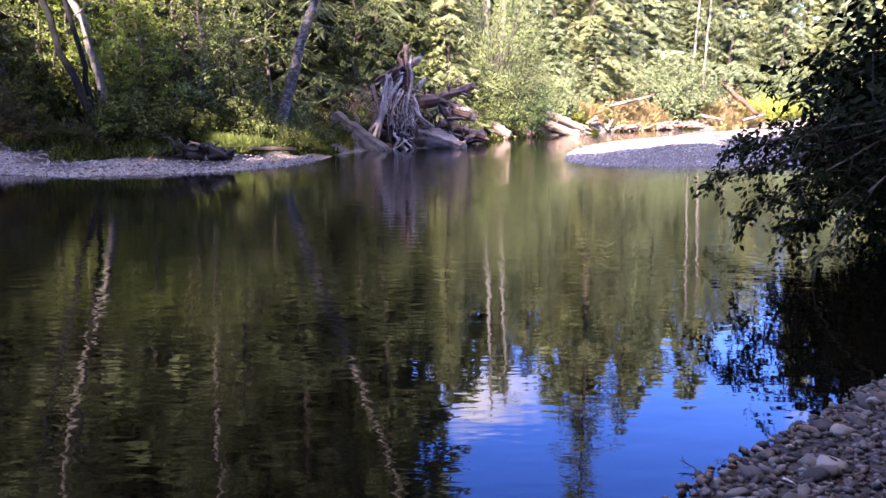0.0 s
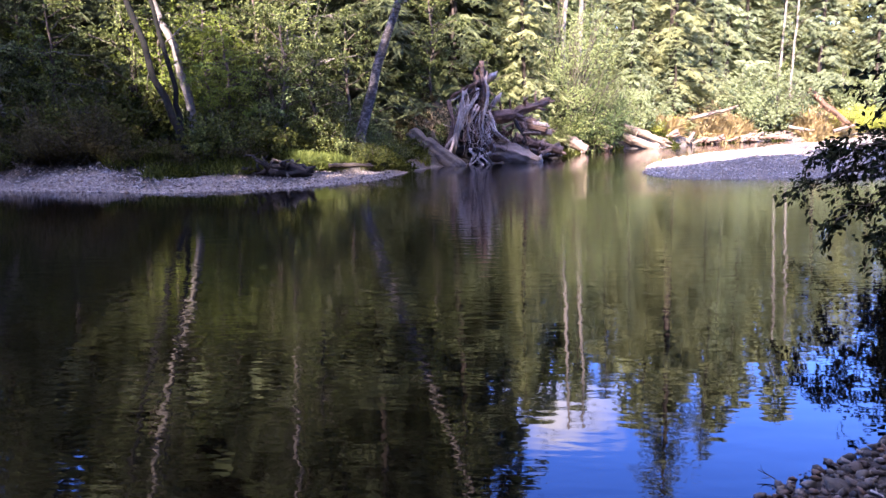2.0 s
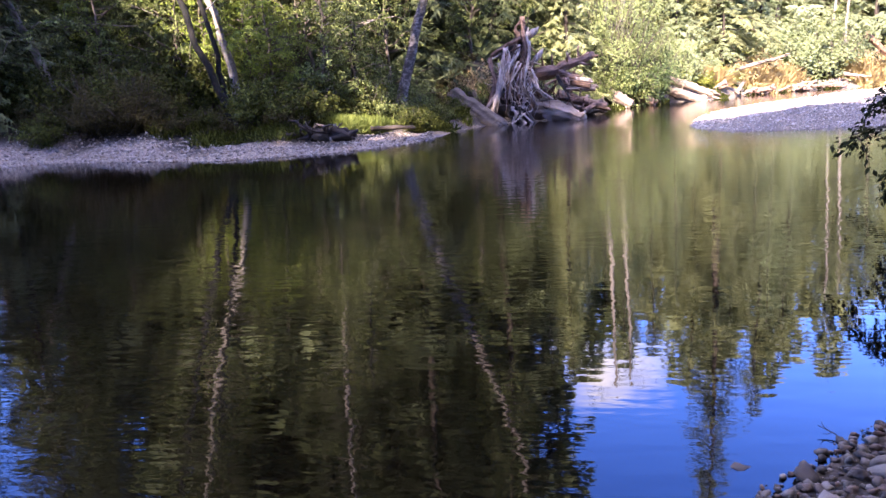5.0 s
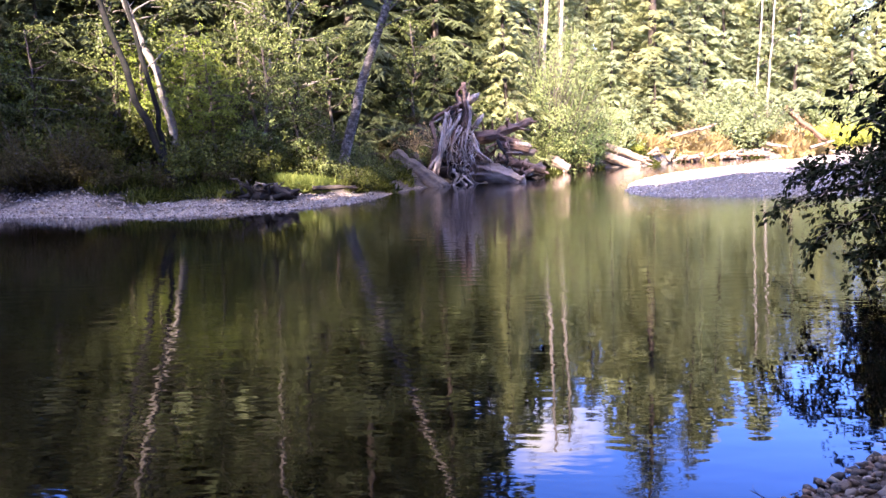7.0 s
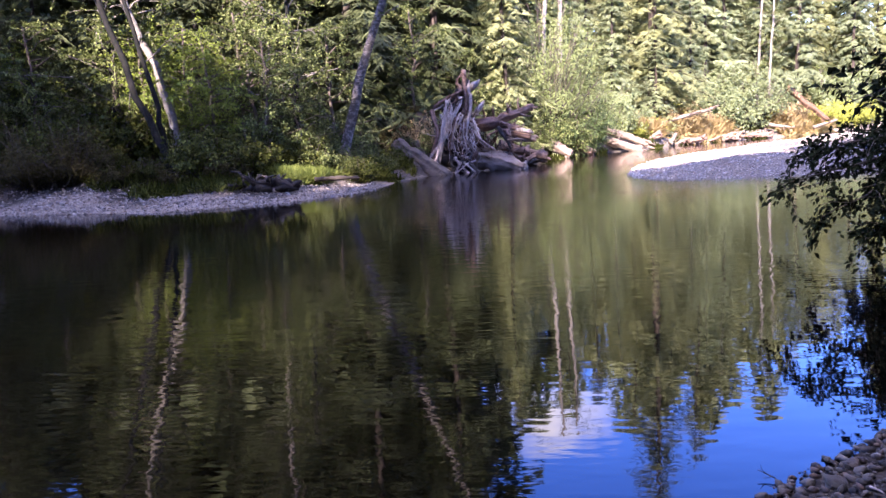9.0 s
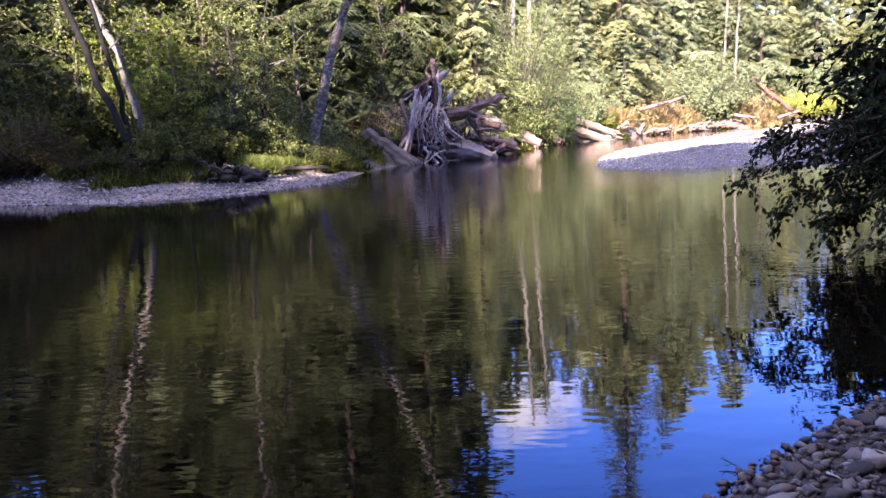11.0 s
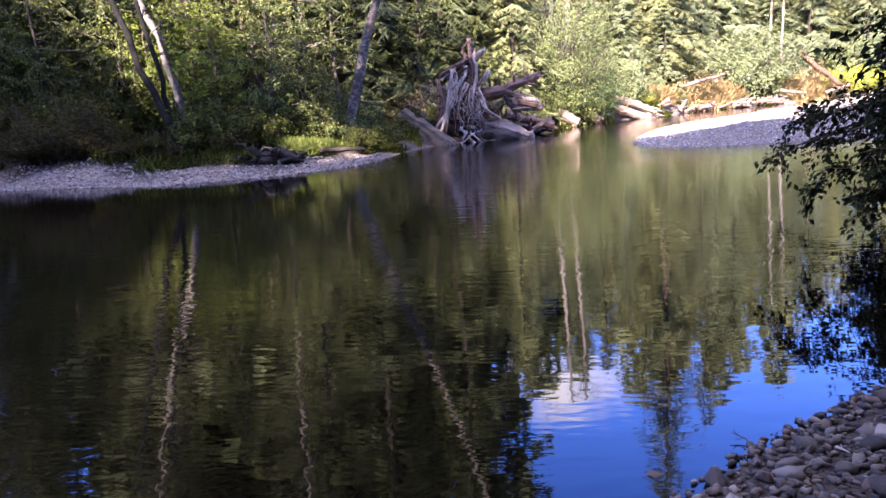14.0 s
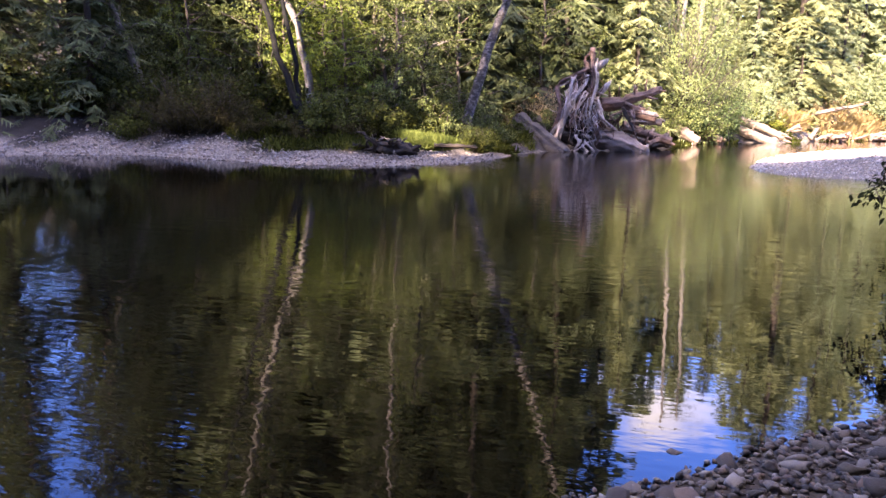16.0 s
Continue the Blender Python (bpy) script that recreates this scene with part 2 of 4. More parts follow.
M_NEEDLE_SHADE = leaf_material("shaded_conifer_needle", (0.018, 0.023, 0.008), (0.062, 0.072, 0.027), (0.16, 0.168, 0.073), 0.34, vary=0.48)
M_NEEDLE2 = leaf_material("blue_conifer_needle", (0.1, 0.118, 0.055), (0.195, 0.214, 0.108), (0.27, 0.284, 0.152), 0.46, vary=0.36)
M_GRASS = leaf_material("grass_blade", (0.05, 0.065, 0.015), (0.12, 0.14, 0.03), (0.2, 0.21, 0.06), 0.4)
M_BARK = bark_material("conifer_bark", (0.018, 0.014, 0.011), (0.06, 0.046, 0.037))
M_ALDERBARK = bark_material("alder_bark", (0.05, 0.042, 0.036), (0.23, 0.198, 0.172), 8.0, (1, 1, 1.3), (0.045, 0.039, 0.033))
# dark alder bark, taken further down by shade put into its colour
M_DARKBARK = bark_material("shade_deepened_bark", (0.003, 0.0026, 0.0022), (0.0125, 0.0108, 0.0096), 5.0, (1, 1, 1.6), (0.005, 0.0055, 0.0035))
M_BIRCHBARK = bark_material("birch_bark", (0.08, 0.07, 0.06), (0.22, 0.195, 0.165), 3.0, (1, 1, 1.6))
M_PALEBARK = bark_material("pale_bark", (0.045, 0.04, 0.033), (0.17, 0.15, 0.125), 8.0, (1, 1, 1.3))
M_DRIFT = bark_material("silver_driftwood", (0.07, 0.051, 0.04), (0.52, 0.43, 0.36), 9.0, (1, 1, 0.25))
M_PALETAN = bark_material("bare_tan_wood", (0.1, 0.07, 0.05), (0.36, 0.275, 0.21), 3.0, (0.3, 1, 1))
M_BROWNLOG = bark_material("brown_driftwood", (0.035, 0.021, 0.015), (0.25, 0.16, 0.118), 5.0, (0.4, 1, 1))
M_TANLOG = bark_material("tan_driftwood", (0.06, 0.043, 0.031), (0.24, 0.182, 0.14), 4.0, (0.3, 1, 1))
M_GREYLOG = bark_material("grey_brown_log", (0.035, 0.028, 0.022), (0.13, 0.107, 0.086), 5.0, (0.4, 1, 1))
M_RUSTLOG = bark_material("rust_brown_wood", (0.03, 0.018, 0.012), (0.13, 0.075, 0.045), 5.0, (0.5, 1, 1))
# near-black wood; carries painted shade in the root wad's core and near-bank stems
M_DARKWOOD = bark_material("dark_wood", (0.01, 0.008, 0.007), (0.045, 0.036, 0.03), 6.0, (0.4, 1, 1))
M_TWIG = bark_material("twig_bark", (0.03, 0.025, 0.019), (0.085, 0.068, 0.054), 14.0)


# ---- geometry helpers ----
def mesh_object(name, verts, faces, mat, parent=None, label="", smooth=True):
    me = bpy.data.meshes.new(name)
    me.from_pydata([tuple(v) for v in verts], [], [tuple(f) for f in faces])
    me.materials.append(mat)
    if smooth:
        me.shade_smooth()
    me.update()
    ob = new(name, me)
    if parent:
        ob.parent = parent
    if label:
        ob["label"] = label
    return ob


class Build:
    """Gathers pieces of one mesh."""

    def __init__(self):
        self.v, self.f, self.n = [], [], 0

    def add(self, v, f):
        self.v.append(np.asarray(v, float))
        self.f.extend((np.asarray(f, int) + self.n).tolist())
        self.n += len(v)

    def done(self, name, mat, parent=None, label="", smooth=True):
        return mesh_object(name, np.concatenate(self.v), self.f, mat, parent, label, smooth)


def tube(points, radii, sides=7, lumps=0.0, flute=0.0):
    """A tapered tube along points, closed at its ends."""
    p = np.asarray(points, float)
    r = np.asarray(radii, float)
    t = np.gradient(p, axis=0)
    t /= np.linalg.norm(t, axis=1)[:, None] + 1e-9
    ref = np.array([0.31, 0.17, 0.93]) if abs(t[0][2]) < 0.8 else np.array([0.95, 0.2, 0.1])
    a = np.cross(t, ref)
    a /= np.linalg.norm(a, axis=1)[:, None] + 1e-9
    b = np.cross(t, a)
    ang = np.linspace(0, 2 * np.pi, sides, endpoint=False)
    rr = r[:, None] * (1 + lumps * rng.normal(size=(len(p), sides)))
    if flute:
        rr = rr * (1 + flute * rng.normal(size=(1, sides)))
    v = p[:, None, :] + rr[:, :, None] * (np.cos(ang)[None, :, None] * a[:, None, :] + np.sin(ang)[None, :, None] * b[:, None, :])
    v = np.concatenate([v.reshape(-1, 3), p[:1], p[-1:]])
    f = []
    k = len(p)
    for i in range(k - 1):
        for j in range(sides):
            q = (j + 1) % sides
            f.append((i * sides + j, i * sides + q, (i + 1) * sides + q, (i + 1) * sides + j))
    for j in range(sides):
        q = (j + 1) % sides
        f.append((k * sides, k * sides, q, j)[1:])
        f.append((k * sides + 1, (k - 1) * sides + j, (k - 1) * sides + q))
    return v, f


def add_tube(build, points, radii, sides=7, lumps=0.0, flute=0.0):
    v, f = tube(points, radii, sides, lumps, flute)
    base = build.n
    build.v.append(v)
    build.f.extend([tuple(i + base for i in q) for q in f])
    build.n += len(v)


def curve_points(a, b, n=8, sag=0.0, wob=0.0):
    """Points from a to b, sagging in the middle and wandering."""
    a, b = np.asarray(a, float), np.asarray(b, float)
    s = np.linspace(0, 1, n)
    p = a + (b - a) * s[:, None]
    p[:, 2] -= sag * 4 * s * (1 - s)
    w = np.cumsum(rng.normal(size=(n, 3)), axis=0) * wob
    w -= w[-1] * s[:, None]
    w -= w[0] * (1 - s)[:, None]
    return p + w


def unit(v):
    return v / (np.linalg.norm(v, axis=-1, keepdims=True) + 1e-9)


def leaves(build, at, way, size, wide=0.55, curl=0.12, outward=0.8):
    """Leaf blades: one folded four-cornered blade at each place, pointing along way."""
    n = len(at)
    if n == 0:
        return
    way = unit(way)
    out = at * np.array([1, 1, 0.0])
    up = unit(rng.normal(size=(n, 3)) * 0.55 + np.array([0, 0, 0.8]) + outward * unit(out))
    way = unit(way - up * (np.sum(way * up, 1)[:, None]) * 0.75)
    side = unit(np.cross(way, up))
    nor = np.cross(side, way)
    size = (np.ones(n) * size * rng.uniform(0.65, 1.25, n))[:, None]
    base = at
    mid = at + way * size * 0.45 + nor * size * curl
    tip = at + way * size - nor * size * curl * 0.5
    v = np.stack([base, mid + side * size * wide * 0.5, tip, mid - side * size * wide * 0.5], 1).reshape(-1, 3)
    i = np.arange(n)[:, None] * 4
    build.add(v, i + np.array([0, 1, 2, 3]))


def sprays(build, at, way, size, wide):
    """Needled twigs: narrow pointed blades, each turned a little from its neighbours."""
    n = len(at)
    way = unit(way)
    out = at * np.array([1, 1, 0.0])
    up = unit(rng.normal(size=(n, 3)) * 0.35 + np.array([0, 0, 0.9]) + 0.6 * unit(out))
    side = unit(np.cross(way, up))
    size = (np.ones(n) * size * rng.uniform(0.7, 1.25, n))[:, None]
    v = np.stack([at + side * size * wide * 0.5, at - side * size * wide * 0.5, at + way * size], 1).reshape(-1, 3)
    build.add(v, np.arange(n)[:, None] * 3 + np.array([0, 1, 2]))


def thing(name, label, category, group=""):
    return tagged(new(name), label, category, group)


# ---- the ground and the river ----
FAR_SHORE = [(-200, 10), (-40, 13), (-24, 15), (-16, 16.4), (-13.3, 18.3), (-11.2, 17.9), (-9.8, 17.4), (-8.2, 16.8), (-6.2, 17.35), (-5.1, 18.0), (-4.2, 19.1),
             (-3.7, 20.8), (-3.5, 22.3), (-3.4, 24.5), (-2.8, 26.6), (-1.2, 29.8), (0.7, 31.4), (1.6, 35.5), (3.3, 39), (5.3, 41.3), (7.7, 42.9),
             (9.2, 45.5), (11.2, 48.5), (17.7, 53), (26, 56), (40, 58), (160, 75)]
BAR_SHORE = [(160, 62), (40, 50), (24, 47.5), (14, 41.9), (7.8, 33.8), (5.6, 29.8), (4.2, 25.3), (3.4, 21.5), (3.5, 20.1), (3.9, 19.1), (5, 18.7), (6.4, 18.8),
             (8, 18.9), (10, 18.4)]
NEAR_SHORE = [(12.5, 16), (11, 12), (8, 9.2), (5.4, 7.4), (4.6, 5.8), (3.5, 4.85), (2.9, 4.45), (2.13, 3.9), (1.73, 3.53), (1.4, 3.29), (1.12, 3.06), (0.95, 2.88),
              (0.62, 2.56), (0.1, 2.2), (-0.6, 1.7), (-1.5, 0.9), (-3, -0.3), (-6, -2), (-12, -4), (-30, -6), (-200, -10)]
RING = np.array(FAR_SHORE + BAR_SHORE + NEAR_SHORE, float)
KIND = np.array([0] * (len(FAR_SHORE)) + [1] * (len(BAR_SHORE)) + [2] * (len(NEAR_SHORE)))


def shore_distance(px, py):
    """Metres from the shoreline (positive on land) and the weights of the three kinds of bank."""
    p = np.stack([px, py], -1)
    best = np.full(px.shape, 1e9)
    per = [np.full(px.shape, 1e9) for _ in range(3)]
    inside = np.zeros(px.shape, bool)
    for i in range(len(RING)):
        a, b = RING[i], RING[(i + 1) % len(RING)]
        d = b - a
        s = np.clip(((p - a) @ d) / (d @ d), 0, 1)
        q = np.linalg.norm(p - a - s[..., None] * d, axis=-1)
        best = np.minimum(best, q)
        per[KIND[i]] = np.minimum(per[KIND[i]], q)
        cross = ((a[1] > py) != (b[1] > py)) & (px < (b[0] - a[0]) * (py - a[1]) / (b[1] - a[1] + 1e-12) + a[0])
        inside ^= cross
    w = np.stack([1 / (q + 0.25) ** 3 for q in per], -1)
    w /= w.sum(-1, keepdims=True)
    return np.where(inside, -best, best), w


def ease(x, a, b):
    s = np.clip((x - a) / (b - a), 0, 1)
    return s * s * (3 - 2 * s)


def rough_ground(x, y):
    return (0.05 * np.sin(1.3 * x + 0.7 * y) * np.sin(0.9 * y - 0.5 * x + 1.0) + 0.03 * np.sin(2.9 * x + 1.1) * np.sin(3.3 * y + 0.4 * x))


def ground_z(px, py):
    px, py = np.asarray(px, float), np.asarray(py, float)
    s, w = shore_distance(px, py)
    steep = ease(px, -4.2, -3.2)
    low_bar = 0.1 * np.clip(s, 0, 2.4) + 0.3 * ease(s, 2.2, 4.5) + 0.7 * ease(s, 5, 14)
    high_bar = 0.14 * np.clip(s, 0, 1.5) + 0.8 * ease(s, 1.0, 4.0) + 0.4 * ease(s, 5, 14)
    back = ease(-px, 8.6, 11.5)
    left = low_bar * (1 - back) + high_bar * back
    bank = 0.6 * ease(s, 0.05, 0.8) + 0.8 * ease(s, 1.0, 7)
    far = left * (1 - steep) + bank * steep
    bar = 0.1 * np.clip(s, 0, 3) + 0.035 * np.clip(s - 3, 0, 18)
    near = 0.07 * np.clip(s, 0, 4) + 0.25 * ease(s, 3, 9) + 0.5 * ease(s, 8, 16)
    land = w[..., 0] * far + w[..., 1] * bar + w[..., 2] * near
    hill = 10.0 * ease(s, 14, 48) * ease(py, 25, 50)
    bump_ = rough_ground(px, py) * ease(s, 0.3, 2.0)
    bed = -0.9 * ease(-s, 0, 6) - 0.12 * np.clip(-s, 0, 1)
    mound = 1.75 * np.exp(-((px + 3.5) / 1.3) ** 2 - ((py - 30.9) / 1.0) ** 2)      # root mat of the fallen tree
    return np.where(s > 0, land + hill + bump_ + mound, bed)


def axis(lo, hi, step, out):
    core = np.arange(lo, hi + step / 2, step)
    grow = np.cumsum(step * 1.22 ** np.arange(1, 45))
    grow = grow[grow < out]
    return np.concatenate([lo - grow[::-1], core, hi + grow])


gx, gy = axis(-22, 22, 0.3, 1800), axis(-4, 54, 0.3, 1800)
GX, GY = np.meshgrid(gx, gy)
GZ = ground_z(GX, GY)
nx, ny = len(gx), len(gy)
idx = np.arange(nx * ny).reshape(ny, nx)
gf = np.stack([idx[:-1, :-1], idx[:-1, 1:], idx[1:, 1:], idx[1:, :-1]], -1).reshape(-1, 4)
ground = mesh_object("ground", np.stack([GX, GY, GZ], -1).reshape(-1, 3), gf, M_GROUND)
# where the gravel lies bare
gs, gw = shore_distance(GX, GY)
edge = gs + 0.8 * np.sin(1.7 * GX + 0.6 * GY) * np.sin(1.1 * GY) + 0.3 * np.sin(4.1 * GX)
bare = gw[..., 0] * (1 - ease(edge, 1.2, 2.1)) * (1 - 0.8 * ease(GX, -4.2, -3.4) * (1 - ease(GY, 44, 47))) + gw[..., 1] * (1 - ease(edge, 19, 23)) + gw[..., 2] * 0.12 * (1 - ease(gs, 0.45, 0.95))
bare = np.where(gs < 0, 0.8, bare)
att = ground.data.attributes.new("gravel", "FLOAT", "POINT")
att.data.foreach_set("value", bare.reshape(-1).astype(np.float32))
tagged(ground, "grey river gravel rising to a dark forest floor", "ground", kind="structure")
wx = np.array([-200, -60, -20, 20, 60, 200.0])
wy = np.array([-14, 10, 30, 50, 80.0])
WX, WY = np.meshgrid(wx, wy)
wi = np.arange(WX.size).reshape(WX.shape)
water = mesh_object("water", np.stack([WX, WY, WX * 0], -1).reshape(-1, 3), np.stack([wi[:-1, :-1], wi[:-1, 1:], wi[1:, 1:], wi[1:, :-1]], -1).reshape(-1, 4), M_WATER)
tagged(water, "calm dark brown river water with small ripples", "water", kind="structure")


def z_at(x, y):
    return float(ground_z(np.array([x]), np.array([y]))[0])


# ---- trees ----
def conifer(height, radius, low, mat, seed, label, droop=0.35, dense=1.0, blade=1.0, coarse=False):
    """A conifer: tapered trunk and whorls of drooping boughs set with flat sprays."""
    global rng
    rng = np.random.default_rng(seed)
    tree = thing("conifer_tree", label, "tree", "forest conifers")
    n = 12
    zz = np.linspace(-0.3, height, n)
    path = np.stack([0.12 * np.sin(zz * 0.35 + seed), 0.12 * np.cos(zz * 0.3), zz], -1)
    b = Build()
    add_tube(b, path, 0.02 + height * 0.0095 * (1 - zz / (height * 1.02)), 9, 0.04)
    crown = Build()
    z = low
    while z < height - 0.3:
        frac = (z - low) / (height - low)
        reach = radius * (1 - frac) ** 0.52 * (0.8 + 0.2 * math.sin(z * 2.1 + seed))
        for k in range(int(rng.integers(7, 11))):
            az = rng.uniform(0, 2 * np.pi)
            L = max(0.35, reach * rng.uniform(0.6, 1.15))
            rise = rng.uniform(-0.05, 0.25) + 0.3 * frac
            out = np.array([math.cos(az), math.sin(az), 0.0])
            s = np.linspace(0, 1, 6)
            pts = np.array([0, 0, z + rng.uniform(-0.1, 0.1)]) + out * (L * s)[:, None]
            pts[:, 2] += L * (rise * s - (droop + rise) * s ** 2)
            if k < 2 and not coarse:
                add_tube(b, pts[:5:2], np.linspace(0.03, 0.01, 3) * (0.5 + L / 3), 3)
            m = max(5, int(L / 0.13 * dense))
            u = rng.uniform(0.15, 1.0, m) ** 0.8
            c = np.stack([np.interp(u, s, pts[:, i]) for i in range(3)], -1)
            side = np.array([-out[1], out[0], 0.0])
            sg = rng.choice([-1.0, 1.0], m)[:, None]
            tw = out * rng.uniform(0.3, 1.0, (m, 1)) + side * sg * rng.uniform(0.2, 1.0, (m, 1))
            tw[:, 2] -= rng.uniform(0.05, 0.7, m)
            ln = blade * (0.26 + 0.3 * L / 3 * (1.2 - u)) * rng.uniform(0.8, 1.3, m)
            if coarse:
                leaves(crown, c, tw, ln * 1.5, 0.55, 0.06)
                continue
            sprays(crown, c, tw, ln * 1.05, 0.13)
            t1 = unit(tw)
            across = unit(np.cross(t1, np.array([0, 0, 1.0])))
            for q, sgn in ((0.08, 1), (0.24, -1), (0.4, 1), (0.56, -1), (0.7, 1)):
                sprays(crown, c + t1 * ln[:, None] * q, t1 * 0.8 + across * sgn * 0.8 - np.array([0, 0, 0.25 + 0.3 * droop]), ln * (0.82 - 0.4 * q), 0.14)
            inner = 5
            ui = rng.uniform(0.05, 0.55, inner)
            ci = np.stack([np.interp(ui, s, pts[:, i]) for i in range(3)], -1) - np.array([0, 0, 0.06])
            leaves(crown, ci, out + side * rng.normal(size=(inner, 1)) * 0.9 - np.array([0, 0, 0.35]), 0.26 + 0.22 * L / 2, 0.42, 0.05)
        z += rng.uniform(0.38, 0.6) * (0.6 + height / 40)
    b.done("trunk", M_BARK, tree)
    crown.done("crown", mat, tree, smooth=False)
    return tree


def leafy_tree(name, label, category, group, trunk, radii, limbs, spread, low, mat, bark, seed, leaf=0.09, per=26, twigs=6, rise=0.5, twig_len=0.9, fine=False, limb_bark=None):
    """A broadleaved tree: bent trunk, limbs, twigs with leaves."""
    global rng
    rng = np.random.default_rng(seed)
    tree = thing(name, label, category, group)
    trunk = np.asarray(trunk, float)
    b, lb, crown = Build(), Build(), Build()
    s0 = np.linspace(0, 1, len(trunk))
    s1 = np.linspace(0, 1, 14)
    tp = np.stack([np.interp(s1, s0, trunk[:, i]) for i in range(3)], -1)
    tp[1:-1] += rng.normal(size=(12, 3)) * 0.03
    add_tube(b, tp, np.interp(s1, [0, 1], radii), 10, 0.03)
    for k in range(limbs):
        s = low + (1 - low) * (k + rng.uniform(0, 1)) / limbs
        root = np.array([np.interp(s, s1, tp[:, i]) for i in range(3)])
        az = rng.uniform(0, 2 * np.pi)
        L = spread * rng.uniform(0.55, 1.15) * (1.1 - 0.55 * s)
        end = root + np.array([math.cos(az) * L, math.sin(az) * L, L * rise * rng.uniform(0.2, 1.4)])
        limb = curve_points(root, end, 6, -0.08 * L, 0.05 * L)
        add_tube(lb, limb, np.linspace(0.016 + 0.008 * L, 0.006, 6), 4)
        for j in range(twigs):
            u = rng.uniform(0.25, 1.0)
            st = np.array([np.interp(u, np.linspace(0, 1, 6), limb[:, i]) for i in range(3)])
            wayv = unit(rng.normal(size=3) * np.array([1, 1, 0.6]) + (end - root) / (L + 1e-6) * 0.5)
            en = st + wayv * twig_len * rng.uniform(0.5, 1.2) - np.array([0, 0, rng.uniform(0.05, 0.35)])
            tw = curve_points(st, en, 4, -0.05, 0.03)
            if fine:
                add_tube(lb, tw[[0, 2, 3]], (0.01, 0.006, 0.004), 3)
            uu = rng.uniform(0.1, 1.05, per)
            at = np.stack([np.interp(uu, np.linspace(0, 1, 4), tw[:, i]) for i in range(3)], -1) + rng.normal(size=(per, 3)) * np.array([0.05, 0.05, 0.03]) * twig_len
            leaves(crown, at, rng.normal(size=(per, 3)) + np.array([0, 0, -0.35]) + wayv * 0.7, leaf, 0.52)
    b.done("trunk", bark, tree)
    tagged(lb.done("branchwork", limb_bark or M_TWIG, tree), kind="stuff")
    crown.done("crown", mat, tree, smooth=False)
    return tree


def shrub(name, label, category, group, radius, height, mat, seed, leaf=0.08, stems=26, per=34, arch=0.3, wood=None):
    """A many-stemmed shrub, stems fanning out of one foot and leafy all along."""
    global rng
    rng = np.random.default_rng(seed)
    sh = thing(name, label, category, group)
    st, crown = Build(), Build()
    for k in range(stems):
        az = rng.uniform(0, 2 * np.pi)
        out = radius * math.sqrt(rng.uniform(0.02, 1))
        top = height * (1 - 0.55 * (out / radius) ** 2) * rng.uniform(0.6, 1.1)
        end = np.array([math.cos(az) * out, math.sin(az) * out, top])
        stem = curve_points((rng.normal() * 0.15 * radius, rng.normal() * 0.15 * radius, -0.1), end, 6, -arch * top * 0.3, 0.04 * height)
        add_tube(st, stem[[0, 2, 4, 5]], np.linspace(0.02, 0.006, 4), 3)
        for j in range(5):
            u = rng.uniform(0.2, 1.0)
            p = np.array([np.interp(u, np.linspace(0, 1, 6), stem[:, i]) for i in range(3)])
            wv = unit(rng.normal(size=3) + np.array([math.cos(az), math.sin(az), 0.2]))
            e = p + wv * 0.34 * radius * rng.uniform(0.5, 1.2)
            uu = rng.uniform(0, 1.1, per)[:, None]
            at = p + (e - p) * uu + rng.normal(size=(per, 3)) * 0.06 * radius
            leaves(crown, at, rng.normal(size=(per, 3)) + wv * 0.6 + np.array([0, 0, -0.2]), leaf, 0.6)
    tagged(st.done("stemwork", wood or M_TWIG, sh), kind="stuff")
    crown.done("crown", mat, sh, smooth=False)
    return sh


def stand(ob, x, y, turn=0.0, size=1.0, tall=None, sink=0.05):
    ob.matrix_basis = place(x, y, turn, size, tall, sink)
    return ob


def place(x, y, turn=0.0, size=1.0, tall=None, sink=0.05):
    return Matrix.Translation((x, y, max(z_at(x, y), -0.3) - sink)) @ Matrix.Rotation(turn, 4, "Z") @ Matrix.Diagonal((size, size, tall or size, 1))


def plant(model, spots, size=(0.9, 1.15)):
    """Copies of a plant; the first spot takes the model itself."""
    r = random.Random(len(spots) * 31 + int(abs(spots[0][0]) * 10))
    for i, sp in enumerate(spots):
        k = sp[2] if len(sp) > 2 else r.uniform(*size)
        m = place(sp[0], sp[1], r.uniform(0, 6.28), k)
        if i == 0:
            model.matrix_basis = m
        else:
            copy_thing(model, m)


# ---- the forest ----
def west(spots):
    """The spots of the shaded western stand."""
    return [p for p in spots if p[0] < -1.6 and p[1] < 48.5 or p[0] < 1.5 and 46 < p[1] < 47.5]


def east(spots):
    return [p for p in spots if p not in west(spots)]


fir_a = conifer(19, 3.8, 0.8, M_NEEDLE, 11, "tall green conifer with drooping layered boughs", 0.35, 0.64, 1.1)
fir_b = conifer(17, 3.5, 0.5, M_NEEDLE, 12, "dense green conifer with feathery drooping boughs", 0.6, 0.52, 1.26)
fir_c = conifer(14, 3.1, 0.4, M_NEEDLE2, 13, "blue-green young conifer with layered boughs", 0.35, 0.68, 1.18)
fir_d = conifer(24, 3.6, 1.5, M_NEEDLE, 14, "very tall green conifer rising above the rest", 0.5, 1.0, 0.95)
spots_a = [(-2.9, 35, 1.1), (-6.2, 32, 1.1), (-9, 35.5, 1.2), (-7, 36, 1.2), (-12, 34, 1.15), (-16.5, 31, 1.15), (-22, 30, 1.2), (9, 56, 1.14), (-1, 42, 0.7), (-27, 26, 1.2),
              (-18, 40, 1.3), (14.5, 60, 1.14)]
plant(fir_a, east(spots_a))
